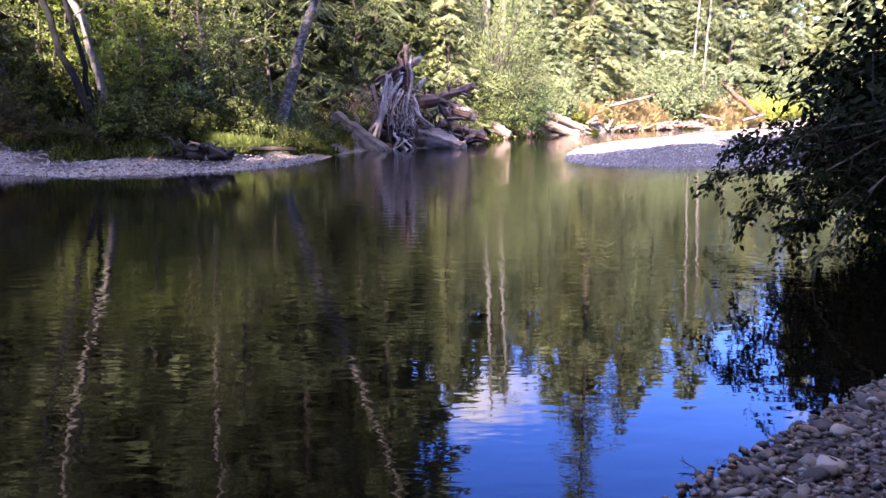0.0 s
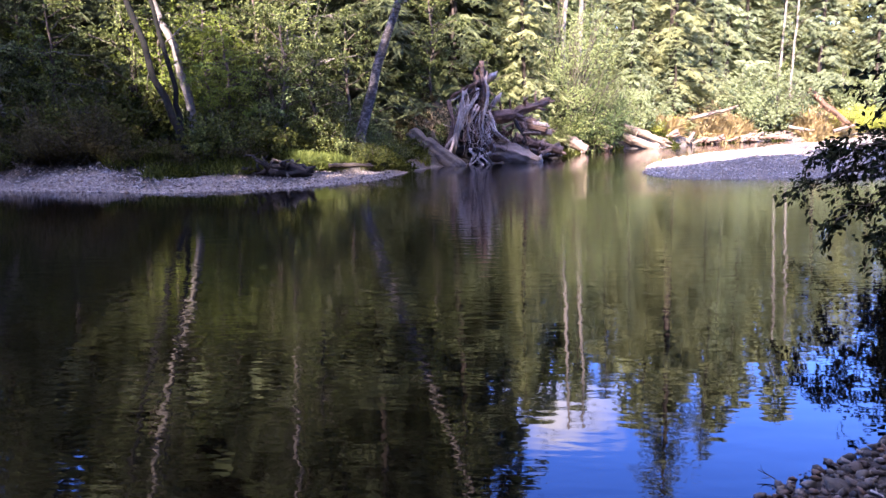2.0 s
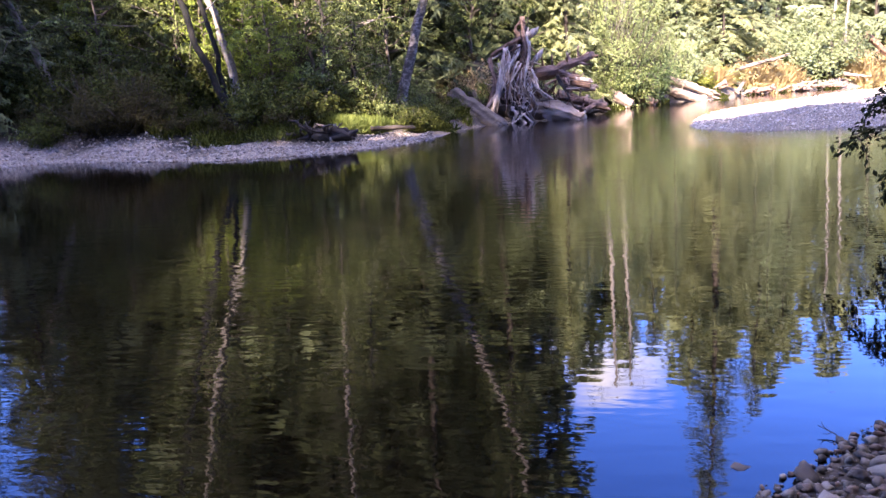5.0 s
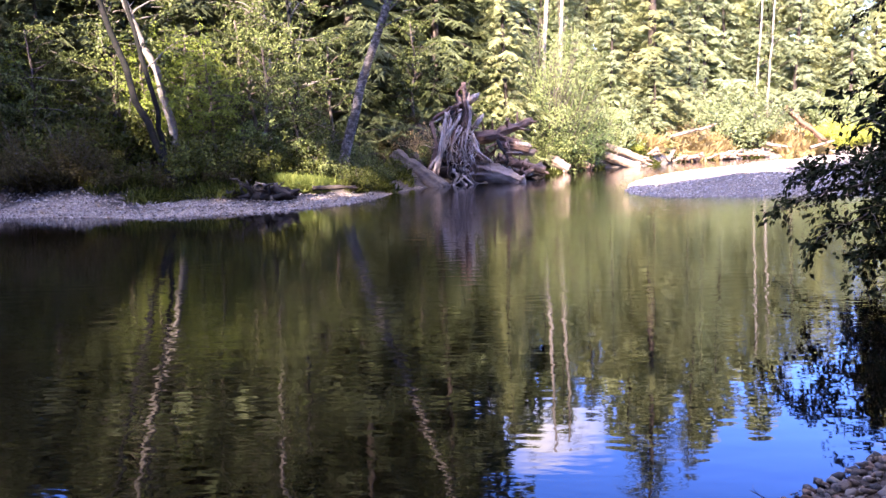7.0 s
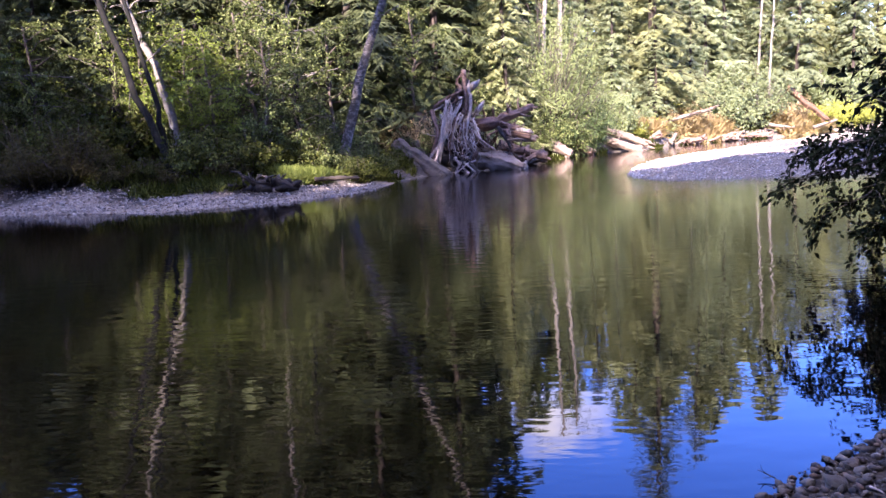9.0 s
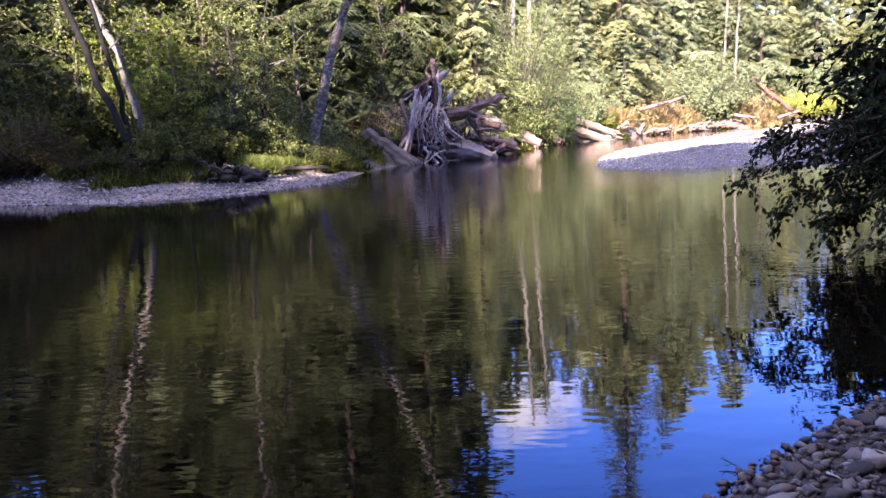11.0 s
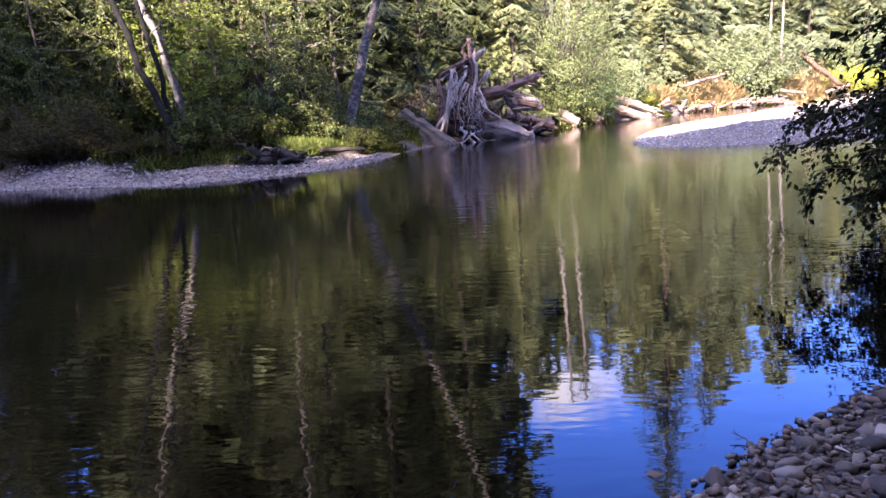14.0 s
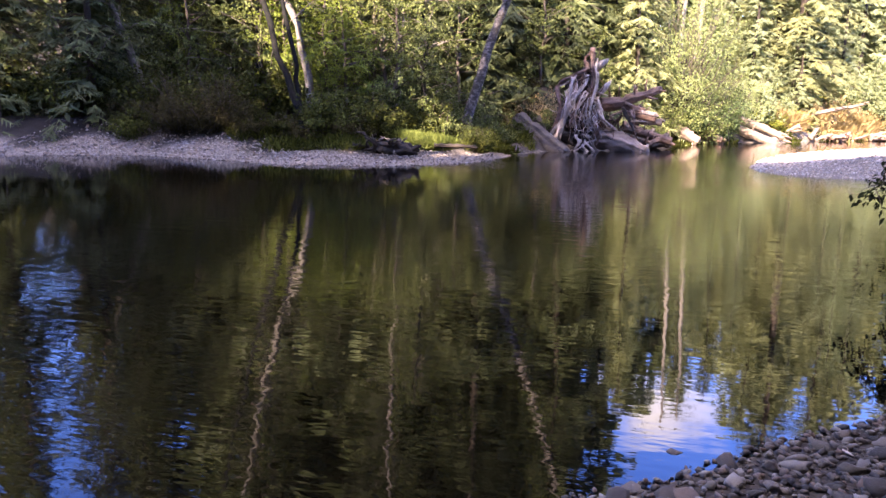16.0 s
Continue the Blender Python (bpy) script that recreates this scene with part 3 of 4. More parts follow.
spots_b = [(0.5, 47, 0.95), (-4.5, 38, 1.3), (-9.5, 30.5, 1.1), (-14, 37, 1.3), (5.5, 50, 0.95), (0.2, 36, 0.78), (7.3, 51, 0.85), (12, 57, 1.14), (20, 61, 1.08), (23.5, 62, 1.02),
              (29, 63, 0.88), (4, 58, 1), (-20, 35, 1.3), (-25, 34, 1.3), (41, 64, 0.9), (9.5, 63, 1.14),
              (6, 63, 1), (-33, 24, 1.3), (-17.5, 23.6, 0.8), (-16.6, 20.8, 0.75), (-19.6, 20.2, 0.9), (-23.2, 19.6, 1.0), (-24, 24, 1.1), (-28, 22.8, 1.1), (-21, 25, 1), (11.5, 61, 1.2), (16.5, 61, 1.2), (27, 62, 0.88), (33, 66, 1.1), (38, 62, 1.0)]
plant(fir_b, east(spots_b))
spots_c = [(3.5, 45, 1), (10.5, 53.5, 0.96), (16, 58, 1.2), (18.8, 58.5, 1.14), (21.5, 58.5, 1.14), (26, 60, 1.0), (-11, 27.5, 0.8), (-19, 26.5, 0.9), (0.4, 41.2, 0.85), (31, 60, 1.14),
              (12.8, 54.5, 0.84), (6.5, 47, 0.8), (-30, 21, 1), (14.4, 56.5, 1.14), (2.6, 52, 1.1), (13, 15.2, 0.85), (-15.8, 25.8, 0.9), (-22.6, 21.6, 0.8), (-26, 20.8, 0.9), (5, 54, 1), (0, 38.5, 0.9), (9.3, 48.2, 0.52)]
plant(fir_c, east(spots_c))
# the western conifers again, with shade put into their needle colour
shade_fir_a = conifer(19, 3.8, 0.8, M_NEEDLE_SHADE, 111, "tall conifer with drooping layered boughs, darkened for shade", 0.4, 0.5, 1.35)
shade_fir_b = conifer(17, 3.5, 0.5, M_NEEDLE_SHADE, 112, "dense conifer with feathery boughs, darkened for shade", 0.55, 0.42, 1.5)
shade_fir_c = conifer(14, 3.1, 0.4, M_NEEDLE_SHADE, 113, "young conifer with layered boughs, darkened for shade", 0.4, 0.48, 1.45)
plant(shade_fir_a, west(spots_a))
plant(shade_fir_b, west(spots_b))
plant(shade_fir_c, west(spots_c))
stand(fir_d, 9.4, 49.5, 0.7, 1.3, 1.2)
shade_fir_d = conifer(24, 3.6, 1.5, M_NEEDLE_SHADE, 114, "very tall conifer rising above the rest, darkened for shade", 0.4, 0.7, 1.25)
plant(shade_fir_d, [(-6, 42, 1.0), (-13, 42, 1.05), (-24, 43, 1.0)])
far_fir = conifer(19, 4.2, 0.3, M_NEEDLE, 16, "tall dark green conifer in the depth of the forest", 0.4, 0.5, 1.45, True)
far_fir_row = [(8, 70, 1.1), (12, 66, 1.15), (15, 72, 1.15), (17, 66, 1.2), (20, 70, 1.15), (22, 66, 1.15), (24, 72, 0.9), (26, 67, 0.85), (29, 70, 0.88), (32, 66, 1.1), (36, 68, 1.05), (36, 63, 1.0), (40, 68, 1.1), (45, 66, 1.1), (9.8, 67, 1.2), (5, 68, 1.1)]
far_fir_rest = [(13.5, 70, 1.2), (18.5, 74, 1.2), (2, 64, 1.1), (47, 60, 1.0), (52, 64, 1.1), (-18.5, 33, 1.35), (-21, 33.5, 1.35), (-10, 38.5, 1.45), (-13, 38, 1.5), (-15.5, 36.5, 1.45), (-18, 39, 1.55), (-8, 40, 1.45), (-5, 41, 1.4), (-6, 56, 1.4), (-2.5, 48, 1.3), (-9, 46, 1.2), (-15, 46, 1.3)]
plant(far_fir, far_fir_row + east(far_fir_rest))
far_shade_fir = conifer(19, 4.2, 0.3, M_NEEDLE_SHADE, 116, "tall conifer in the depth of the forest, darkened for shade", 0.4, 0.5, 1.45, True)
plant(far_shade_fir, west(far_fir_rest))
# the near bank, behind and beside the camera: trees spaced to cast its shade
near_fir = conifer(24, 4.3, 0.6, M_NEEDLE_SHADE, 15, "tall dark conifer on the shaded near bank", 0.4, 0.48, 1.6, True)
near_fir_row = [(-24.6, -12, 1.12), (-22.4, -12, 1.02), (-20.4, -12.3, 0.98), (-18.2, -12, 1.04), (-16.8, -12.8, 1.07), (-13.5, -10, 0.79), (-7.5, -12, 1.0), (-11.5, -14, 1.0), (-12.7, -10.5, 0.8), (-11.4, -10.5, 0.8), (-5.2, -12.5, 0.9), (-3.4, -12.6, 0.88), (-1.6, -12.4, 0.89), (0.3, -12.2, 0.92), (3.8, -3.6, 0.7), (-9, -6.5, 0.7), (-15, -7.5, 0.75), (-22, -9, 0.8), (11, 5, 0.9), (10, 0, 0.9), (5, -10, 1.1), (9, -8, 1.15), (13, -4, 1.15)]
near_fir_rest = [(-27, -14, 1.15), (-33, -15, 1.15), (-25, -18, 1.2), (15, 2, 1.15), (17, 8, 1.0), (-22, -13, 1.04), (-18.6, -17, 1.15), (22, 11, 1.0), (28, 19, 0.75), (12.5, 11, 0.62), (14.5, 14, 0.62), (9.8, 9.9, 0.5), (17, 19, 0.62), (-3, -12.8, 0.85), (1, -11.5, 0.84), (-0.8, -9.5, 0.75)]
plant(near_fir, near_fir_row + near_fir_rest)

# unseen high crowns added to shade the root wad, with sun passing below
shade_crown_fir = conifer(31, 2.6, 23.5, M_NEEDLE_SHADE, 17, "unseen high-crowned conifer added to cast shade", 0.4, 0.6, 1.5, True)
plant(shade_crown_fir, [(-10.7, -10.5, 1.0), (-11.7, -12.0, 1.03), (-13.6, -11.2, 1.09), (-9.9, -12.6, 1.0)])


BROAD = "broadleaved trees"
# leaning alders on the far bank: each trunk keeps its own lean
def alder(label, line, radii, limbs, spread, low, seed, bark=None):
    """line: the trunk's course, its foot first, in heights above the river."""
    x, y, _ = line[0]
    foot = z_at(x, y) - 0.05
    trunk = [(0, 0, -0.25)] + [(p[0] - x, p[1] - y, p[2] - foot) for p in line[1:]]
    stand(leafy_tree("alder_tree", label, "tree", BROAD, trunk, radii, limbs, spread, low, M_ALDER, bark or M_ALDERBARK, seed, 0.115, limb_bark=M_PALEBARK, fine=True), x, y)


alder("leaning alder with a dark mottled trunk, deepened for shade", [(-10.05, 22.5, 1), (-10.24, 22.5, 1.5), (-10.92, 22.5, 3.12), (-11.79, 22.5, 6.05), (-12.8, 22.7, 9.3), (-13.9, 22.9, 13)], (0.13, 0.05), 9, 2.6, 0.5, 21, M_DARKBARK)
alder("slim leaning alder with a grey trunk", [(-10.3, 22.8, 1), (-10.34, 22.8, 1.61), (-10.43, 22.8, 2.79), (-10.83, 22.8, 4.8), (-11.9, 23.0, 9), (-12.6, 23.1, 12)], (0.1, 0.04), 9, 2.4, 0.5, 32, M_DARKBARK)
alder("leaning alder with a pale sunlit trunk", [(-10.1, 23.6, 1), (-10.32, 23.6, 2.19), (-10.79, 23.6, 4.15), (-11.61, 23.6, 6.43), (-12.6, 23.8, 9.6), (-13.6, 24.0, 14)], (0.15, 0.06), 10, 2.6, 0.5, 22, M_PALEBARK)
alder("alder with a grey mottled trunk leaning over the bank", [(-5.4, 25.3, 1), (-5.12, 25.3, 1.65), (-4.56, 25.3, 3.56), (-3.52, 25.3, 6.17), (-2.5, 25.2, 8.8), (-1.5, 25.0, 12.5)], (0.21, 0.06), 12, 2.6, 0.5, 23)
alder("slender alder with a pale trunk above dark shrubs", [(-14.9, 21.5, 1), (-15.43, 21.5, 2.66), (-15.88, 21.5, 3.81), (-16.5, 21.5, 5.2), (-17.6, 21.5, 9)], (0.17, 0.05), 8, 2.6, 0.4, 24, M_PALEBARK)
alder("tall leafy alder among the conifers", [(-8.4, 27.2, 1), (-8.3, 27.2, 5.2), (-8.6, 27.2, 9.2), (-8.7, 27.4, 16.2)], (0.16, 0.04), 34, 3.0, 0.05, 25)
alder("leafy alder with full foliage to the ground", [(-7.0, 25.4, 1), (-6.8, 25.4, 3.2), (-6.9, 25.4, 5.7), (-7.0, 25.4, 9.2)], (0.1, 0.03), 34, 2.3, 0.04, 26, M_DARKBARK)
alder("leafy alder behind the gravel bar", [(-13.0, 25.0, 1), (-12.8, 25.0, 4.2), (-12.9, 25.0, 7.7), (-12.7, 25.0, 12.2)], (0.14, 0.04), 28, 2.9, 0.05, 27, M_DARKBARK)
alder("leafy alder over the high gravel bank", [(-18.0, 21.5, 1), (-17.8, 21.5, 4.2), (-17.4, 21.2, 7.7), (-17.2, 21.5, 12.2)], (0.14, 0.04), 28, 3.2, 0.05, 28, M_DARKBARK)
# pale bare trunks standing among the far conifers
for i, (x, y, h) in enumerate([(2.1, 40.9, 15), (2.95, 41.8, 15), (17.7, 56, 14), (18.7, 56.5, 14)]):
    t = leafy_tree("birch_tree", "tall pale-barked trunk with thin foliage high up", "tree", BROAD, [(0, 0, -0.2), (0.1, 0, 4), (0.35, 0, 9), (0.5, 0, h)], (0.17, 0.06) if i < 2 else (0.1, 0.035), 16, 1.9, 0.45 if i < 2 else 0.3, M_ALDER, M_BIRCHBARK, 31 + i, per=20)
    stand(t, x, y)

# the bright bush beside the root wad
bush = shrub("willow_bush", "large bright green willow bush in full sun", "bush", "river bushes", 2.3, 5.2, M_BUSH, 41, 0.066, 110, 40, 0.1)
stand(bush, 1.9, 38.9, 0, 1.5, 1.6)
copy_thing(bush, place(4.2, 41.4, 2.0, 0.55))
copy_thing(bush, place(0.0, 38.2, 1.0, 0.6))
# darker bushes stand in for the shade low on the willow
green_bush = shrub("dogwood_bush", "dense bush for the shaded lower side of the sunny willow", "bush", "river bushes", 1.5, 2.6, M_BUSHSHADE, 49, 0.085, 70, 34, 0.25)
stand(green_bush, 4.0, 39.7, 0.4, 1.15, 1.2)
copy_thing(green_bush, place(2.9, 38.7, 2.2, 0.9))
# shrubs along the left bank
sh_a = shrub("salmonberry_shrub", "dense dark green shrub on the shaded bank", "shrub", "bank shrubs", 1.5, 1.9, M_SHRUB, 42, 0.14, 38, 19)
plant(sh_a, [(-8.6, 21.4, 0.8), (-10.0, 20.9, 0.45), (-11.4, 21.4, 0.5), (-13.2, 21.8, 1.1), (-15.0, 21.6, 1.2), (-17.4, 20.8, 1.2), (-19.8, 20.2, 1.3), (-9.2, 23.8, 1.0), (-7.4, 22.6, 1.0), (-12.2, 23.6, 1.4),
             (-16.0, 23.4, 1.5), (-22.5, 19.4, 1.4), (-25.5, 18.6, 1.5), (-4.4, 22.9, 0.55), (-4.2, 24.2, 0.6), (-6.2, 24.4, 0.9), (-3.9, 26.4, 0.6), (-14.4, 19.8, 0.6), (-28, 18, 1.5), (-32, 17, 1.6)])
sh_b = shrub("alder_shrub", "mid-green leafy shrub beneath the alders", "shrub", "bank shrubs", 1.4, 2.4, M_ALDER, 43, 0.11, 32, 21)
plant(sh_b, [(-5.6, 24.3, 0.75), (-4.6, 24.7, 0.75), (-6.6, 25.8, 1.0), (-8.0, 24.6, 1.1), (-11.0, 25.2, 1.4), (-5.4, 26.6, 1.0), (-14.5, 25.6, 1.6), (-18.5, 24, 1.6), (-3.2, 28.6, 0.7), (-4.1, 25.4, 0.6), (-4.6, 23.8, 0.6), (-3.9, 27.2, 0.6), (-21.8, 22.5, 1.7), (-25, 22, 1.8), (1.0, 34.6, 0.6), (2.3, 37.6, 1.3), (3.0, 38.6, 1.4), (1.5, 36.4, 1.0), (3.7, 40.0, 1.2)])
moss = leafy_tree("vine_maple", "bright mossy green vine maple catching the sun", "tree", BROAD, [(0, 0, -0.2), (0.3, 0, 1.5), (0.2, 0.1, 2.8), (0.5, 0, 4.4)], (0.07, 0.03), 24, 1.7, 0.3, M_MOSS, M_TWIG, 44, 0.085, 26, 6, 0.1)
plant(moss, [(-9.9, 24.2, 1.05), (-9.0, 24.1, 0.95), (-11.4, 24.4, 0.9), (-15.6, 24.6, 0.9)])
sh_r = shrub("russet_shrub", "rust-red and green shrub on the bank", "shrub", "russet shrubs", 1.2, 1.3, M_RED, 45, 0.1, 26, 22)
plant(sh_r, [(-3.2, 29.6, 0.9), (-2.0, 31.6, 0.8), (12.0, 51.2, 1.7), (10.4, 50.2, 1.6), (13.4, 52.4, 1.4), (19.4, 55.0, 1.5), (21.0, 56, 1.5), (9.2, 49.2, 1.3), (8.4, 47.6, 1.1)])
bracken = shrub("bracken_clump", "brown dying bracken on the bank", "fern", "bracken", 1.1, 1.2, M_BRACKEN, 48, 0.11, 20, 18)
plant(bracken, [(-3.4, 29.6, 0.8), (-2.6, 30.4, 0.7), (-4.3, 29.6, 0.9), (-3.1, 28.8, 0.7), (-1.9, 31.2, 0.8), (-4.6, 30.4, 0.8), (-3.6, 30.9, 0.5), (-2.9, 31.0, 0.5), (-4.2, 31.0, 0.5), (-13.4, 20.9, 0.8), (-15.4, 20.6, 0.8), (-12.2, 20.8, 0.7), (-10.8, 20.4, 0.7), (-9.2, 20.6, 0.7), (-7.8, 21.0, 0.7)])
brown_thicket = shrub("bracken_thicket", "tall brown bracken and brush above the gravel bank", "fern", "bracken", 1.5, 1.9, M_BRACKEN, 50, 0.07, 56, 24)
plant(brown_thicket, [(-13.5, 20.9, 1.0), (-12.3, 20.9, 0.95)])
sh_y = shrub("yellowing_shrub", "yellow-green shrub in full sun", "shrub", "sunlit shrubs", 1.3, 1.4, M_YELLOW, 46, 0.1, 30, 24)
plant(sh_y, [(21.6, 55.2, 1.1), (23.2, 56, 1.2), (25, 56.6, 1.1), (9.0, 48.4, 0.9), (11.4, 52.4, 1.2), (18.6, 55.6, 1.1), (7.2, 45.2, 0.8)])
sh_g = shrub("willow_shrub", "grey-green willow shrub on the far bank", "shrub", "sunlit shrubs", 1.6, 2.6, M_GREY, 47, 0.11, 40, 26)
plant(sh_g, [(15.0, 53.0, 1.4), (16.8, 54.2, 1.3), (6.4, 44.6, 0.9), (13.6, 53.4, 1.2), (24.4, 57.6, 1.3), (28, 58.4, 1.2), (33, 59, 1.2)])

under = leafy_tree("understorey_tree", "small leafy understorey tree among the conifers", "tree", BROAD, [(0, 0, -0.2), (0.2, 0, 1.5), (0.1, 0.1, 3), (0.2, 0, 5)], (0.08, 0.03), 26, 1.9, 0.08, M_ALDER, M_TWIG, 29, 0.1, 26, 7)
plant(under, [(-7.6, 24.2, 0.9), (-8.3, 25.7, 1.25), (-6.6, 24.6, 0.8), (-8.8, 26.2, 1.2), (-12.6, 24.6, 1.0), (-6.0, 27.6, 1.1), (-14.8, 23.6, 1.0), (-17, 25, 1.2), (-3.6, 31.4, 1.0), (-20.5, 24, 1.2), (-1.4, 34, 0.9), (10, 52.8, 0.9), (22.6, 57.6, 0.9), (27, 58, 1.0), (17.6, 56.2, 0.9), (30, 59.6, 1.2)])

# alders added, mostly out of view, to block sun and sky
bank_alder = leafy_tree("bank_alder", "tall alder added over the near bank for its shade", "tree", BROAD, [(0, 0, -0.2), (0.1, 0, 3), (0, 0.2, 6), (0.2, 0.2, 10)], (0.2, 0.06), 26, 3.6, 0.36, M_SHADELEAF, M_DARKBARK, 30, 0.13, 18, 8, 0.15, 1.1)
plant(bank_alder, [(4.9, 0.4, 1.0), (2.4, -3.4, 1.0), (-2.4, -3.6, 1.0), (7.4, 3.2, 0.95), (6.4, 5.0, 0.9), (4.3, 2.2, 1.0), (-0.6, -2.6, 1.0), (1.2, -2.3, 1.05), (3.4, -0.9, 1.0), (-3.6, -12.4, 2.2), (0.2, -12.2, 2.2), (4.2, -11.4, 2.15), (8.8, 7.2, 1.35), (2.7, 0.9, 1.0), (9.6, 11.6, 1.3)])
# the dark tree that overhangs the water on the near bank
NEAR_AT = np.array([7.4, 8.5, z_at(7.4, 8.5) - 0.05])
near_tree = leafy_tree("overhanging_tree", "dark shaded broadleaved tree overhanging the river", "tree", "", [(0, 0, -0.2), (-0.2, 0, 1.5), (-0.6, -0.1, 3.5), (-0.7, 0, 10)], (0.14, 0.04), 84, 3.3, 0.05, M_SHADELEAF, M_DARKWOOD, 51, 0.08, 46, 10, 0.2, 1.0, True)
near_tree.matrix_basis = Matrix.Translation(NEAR_AT)
# its low branch that hangs out over the water
rng = np.random.default_rng(77)
hb, hl = Build(), Build()
spines = [[(6.4, 8.1, 1.5), (5.0, 7.4, 1.35), (3.8, 7.1, 1.15), (3.1, 7.0, 0.98), (2.5, 6.95, 0.86)],
          [(4.4, 7.2, 1.3), (3.6, 6.95, 0.95), (3.15, 6.85, 0.65), (2.85, 6.75, 0.52)],
          [(4.7, 7.3, 1.4), (3.7, 7.1, 1.25), (3.2, 7.1, 1.15), (2.75, 7.1, 1.02)],
          [(4.4, 7.3, 1.4), (3.9, 6.7, 0.9), (3.45, 6.5, 0.5), (3.2, 6.45, 0.12), (3.18, 6.45, -0.1)],
          [(4.6, 7.3, 1.25), (3.75, 7.0, 0.8), (3.35, 6.9, 0.45), (3.1, 6.85, 0.35)],
          [(5.2, 7.5, 1.5), (4.4, 7.3, 1.2), (3.9, 7.2, 0.8), (3.6, 7.1, 0.4)]]
for i, sp in enumerate(spines):
    sp = np.array(sp) - NEAR_AT
    q = np.linspace(0, 1, 12)
    sp = np.stack([np.interp(q, np.linspace(0, 1, len(sp)), sp[:, j]) for j in range(3)], -1) + np.cumsum(rng.normal(size=(12, 3)) * 0.012, axis=0)
    add_tube(hb, sp, np.linspace(0.03 if i == 0 else 0.016, 0.004, 12), 5)
    for j in range(30 if i != 3 else 8):
        u = rng.uniform(0.25, 1.0) if i != 3 else rng.uniform(0.2, 0.75)
        p = np.array([np.interp(u, q, sp[:, c]) for c in range(3)])
        wv = unit(rng.normal(size=3) * np.array([0.8, 0.6, 0.5]) + np.array([-0.5, 0, -0.25]))
        e = p + wv * rng.uniform(0.12, 0.32)
        add_tube(hb, curve_points(p, e, 4, -0.02, 0.01), np.linspace(0.006, 0.0025, 4), 3)
        n = 18
        at = p + (e - p) * rng.uniform(0.1, 1.1, (n, 1)) + rng.normal(size=(n, 3)) * 0.03
        leaves(hl, at, rng.normal(size=(n, 3)) * 0.8 + wv + np.array([0, 0, -0.5]), 0.066, 0.55)
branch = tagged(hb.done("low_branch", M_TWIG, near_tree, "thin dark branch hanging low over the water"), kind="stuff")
hl.done("branch_leaf", M_SHADELEAF, branch, smooth=False)["kind"] = "stuff"
# dark leaves and stems: shade painted into the near-bank shrubs
near_bushes = shrub("alder_shrub", "dark leafy shrub at the shaded water's edge", "shrub", "near bank shrubs", 1.6, 2.6, M_SHADELEAF, 52, 0.085, 44, 26, wood=M_DARKWOOD)
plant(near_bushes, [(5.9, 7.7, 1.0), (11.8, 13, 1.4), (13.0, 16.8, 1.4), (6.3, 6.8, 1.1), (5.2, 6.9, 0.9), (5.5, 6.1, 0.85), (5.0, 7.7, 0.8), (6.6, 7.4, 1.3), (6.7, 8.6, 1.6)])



thicket = shrub("willow_thicket", "dense willow thicket, its leaves darkened for shade", "shrub", "near bank shrubs", 1.6, 2.7, M_SHADELEAF, 53, 0.11, 64, 26, wood=M_DARKWOOD)
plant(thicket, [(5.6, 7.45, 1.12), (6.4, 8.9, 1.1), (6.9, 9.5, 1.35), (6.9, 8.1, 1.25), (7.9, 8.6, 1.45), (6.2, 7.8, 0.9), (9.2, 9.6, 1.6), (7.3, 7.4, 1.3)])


# ---- driftwood ----
def log(name, label, a, b, r0, r1, mat, seed, stubs=3, group="driftwood logs", wob=0.02):
    """A weathered log between two points, with broken stubs along it."""
    global rng
    rng = np.random.default_rng(seed)
    a, b = np.array(a, float), np.array(b, float)
    foot = (a + b) / 2
    ob = thing(name, label, "log", group)
    ob.location = foot
    L = np.linalg.norm(b - a)
    body = Build()
    p = curve_points(a - foot, b - foot, 14, 0, wob * L / 4)
    add_tube(body, p, np.linspace(r0, r1, 14) * (1 + 0.1 * rng.normal(size=14)), 24, 0.05, 0.11)
    for k in range(7):
        w = rng.normal(size=3) * r1 * 0.5
        add_tube(body, np.array([p[-2] + w, p[-1] + w * 1.1, p[-1] + w + (p[-1] - p[-2]) * rng.uniform(0.3, 1.0) * r1 / 0.15]), (r1 * 0.45, r1 * 0.35, 0.01), 4, 0.1)
    body.done("log_body", mat, ob)
    for k in range(stubs):
        i = int(rng.integers(2, 12))
        way = unit(np.cross(b - a, rng.normal(size=3)) + 0.3 * (b - a) / L)
        s = Build()
        ln = rng.uniform(0.2, 0.55) * (0.5 + r0)
        add_tube(s, curve_points(p[i], p[i] + way * (r0 + ln), 4, 0, 0.03), np.linspace(r0 * 0.28, r0 * 0.1, 4), 6, 0.08)
        s.done("broken_stub", mat, ob)
    return ob


log("drift_log", "grey weathered log sloping down into the water", (-3.95, 28.0, 1.12), (-2.05, 27.0, -0.14), 0.27, 0.23, M_GREYLOG, 61, 2)
log("drift_log", "short grey broken slab leaning on the bank", (-3.3, 28.5, 1.2), (-2.9, 28.1, 0.3), 0.13, 0.2, M_GREYLOG, 76, 1)
log("drift_log", "brown broken log jutting out behind the root wad", (-1.0, 28.8, 1.7), (1.13, 29.6, 2.29), 0.25, 0.12, M_BROWNLOG, 62, 9, wob=0.06)
log("drift_log", "brown forked limb beneath the broken log", (-0.2, 28.9, 1.75), (0.55, 29.2, 1.5), 0.17, 0.11, M_BROWNLOG, 77, 4, wob=0.06)
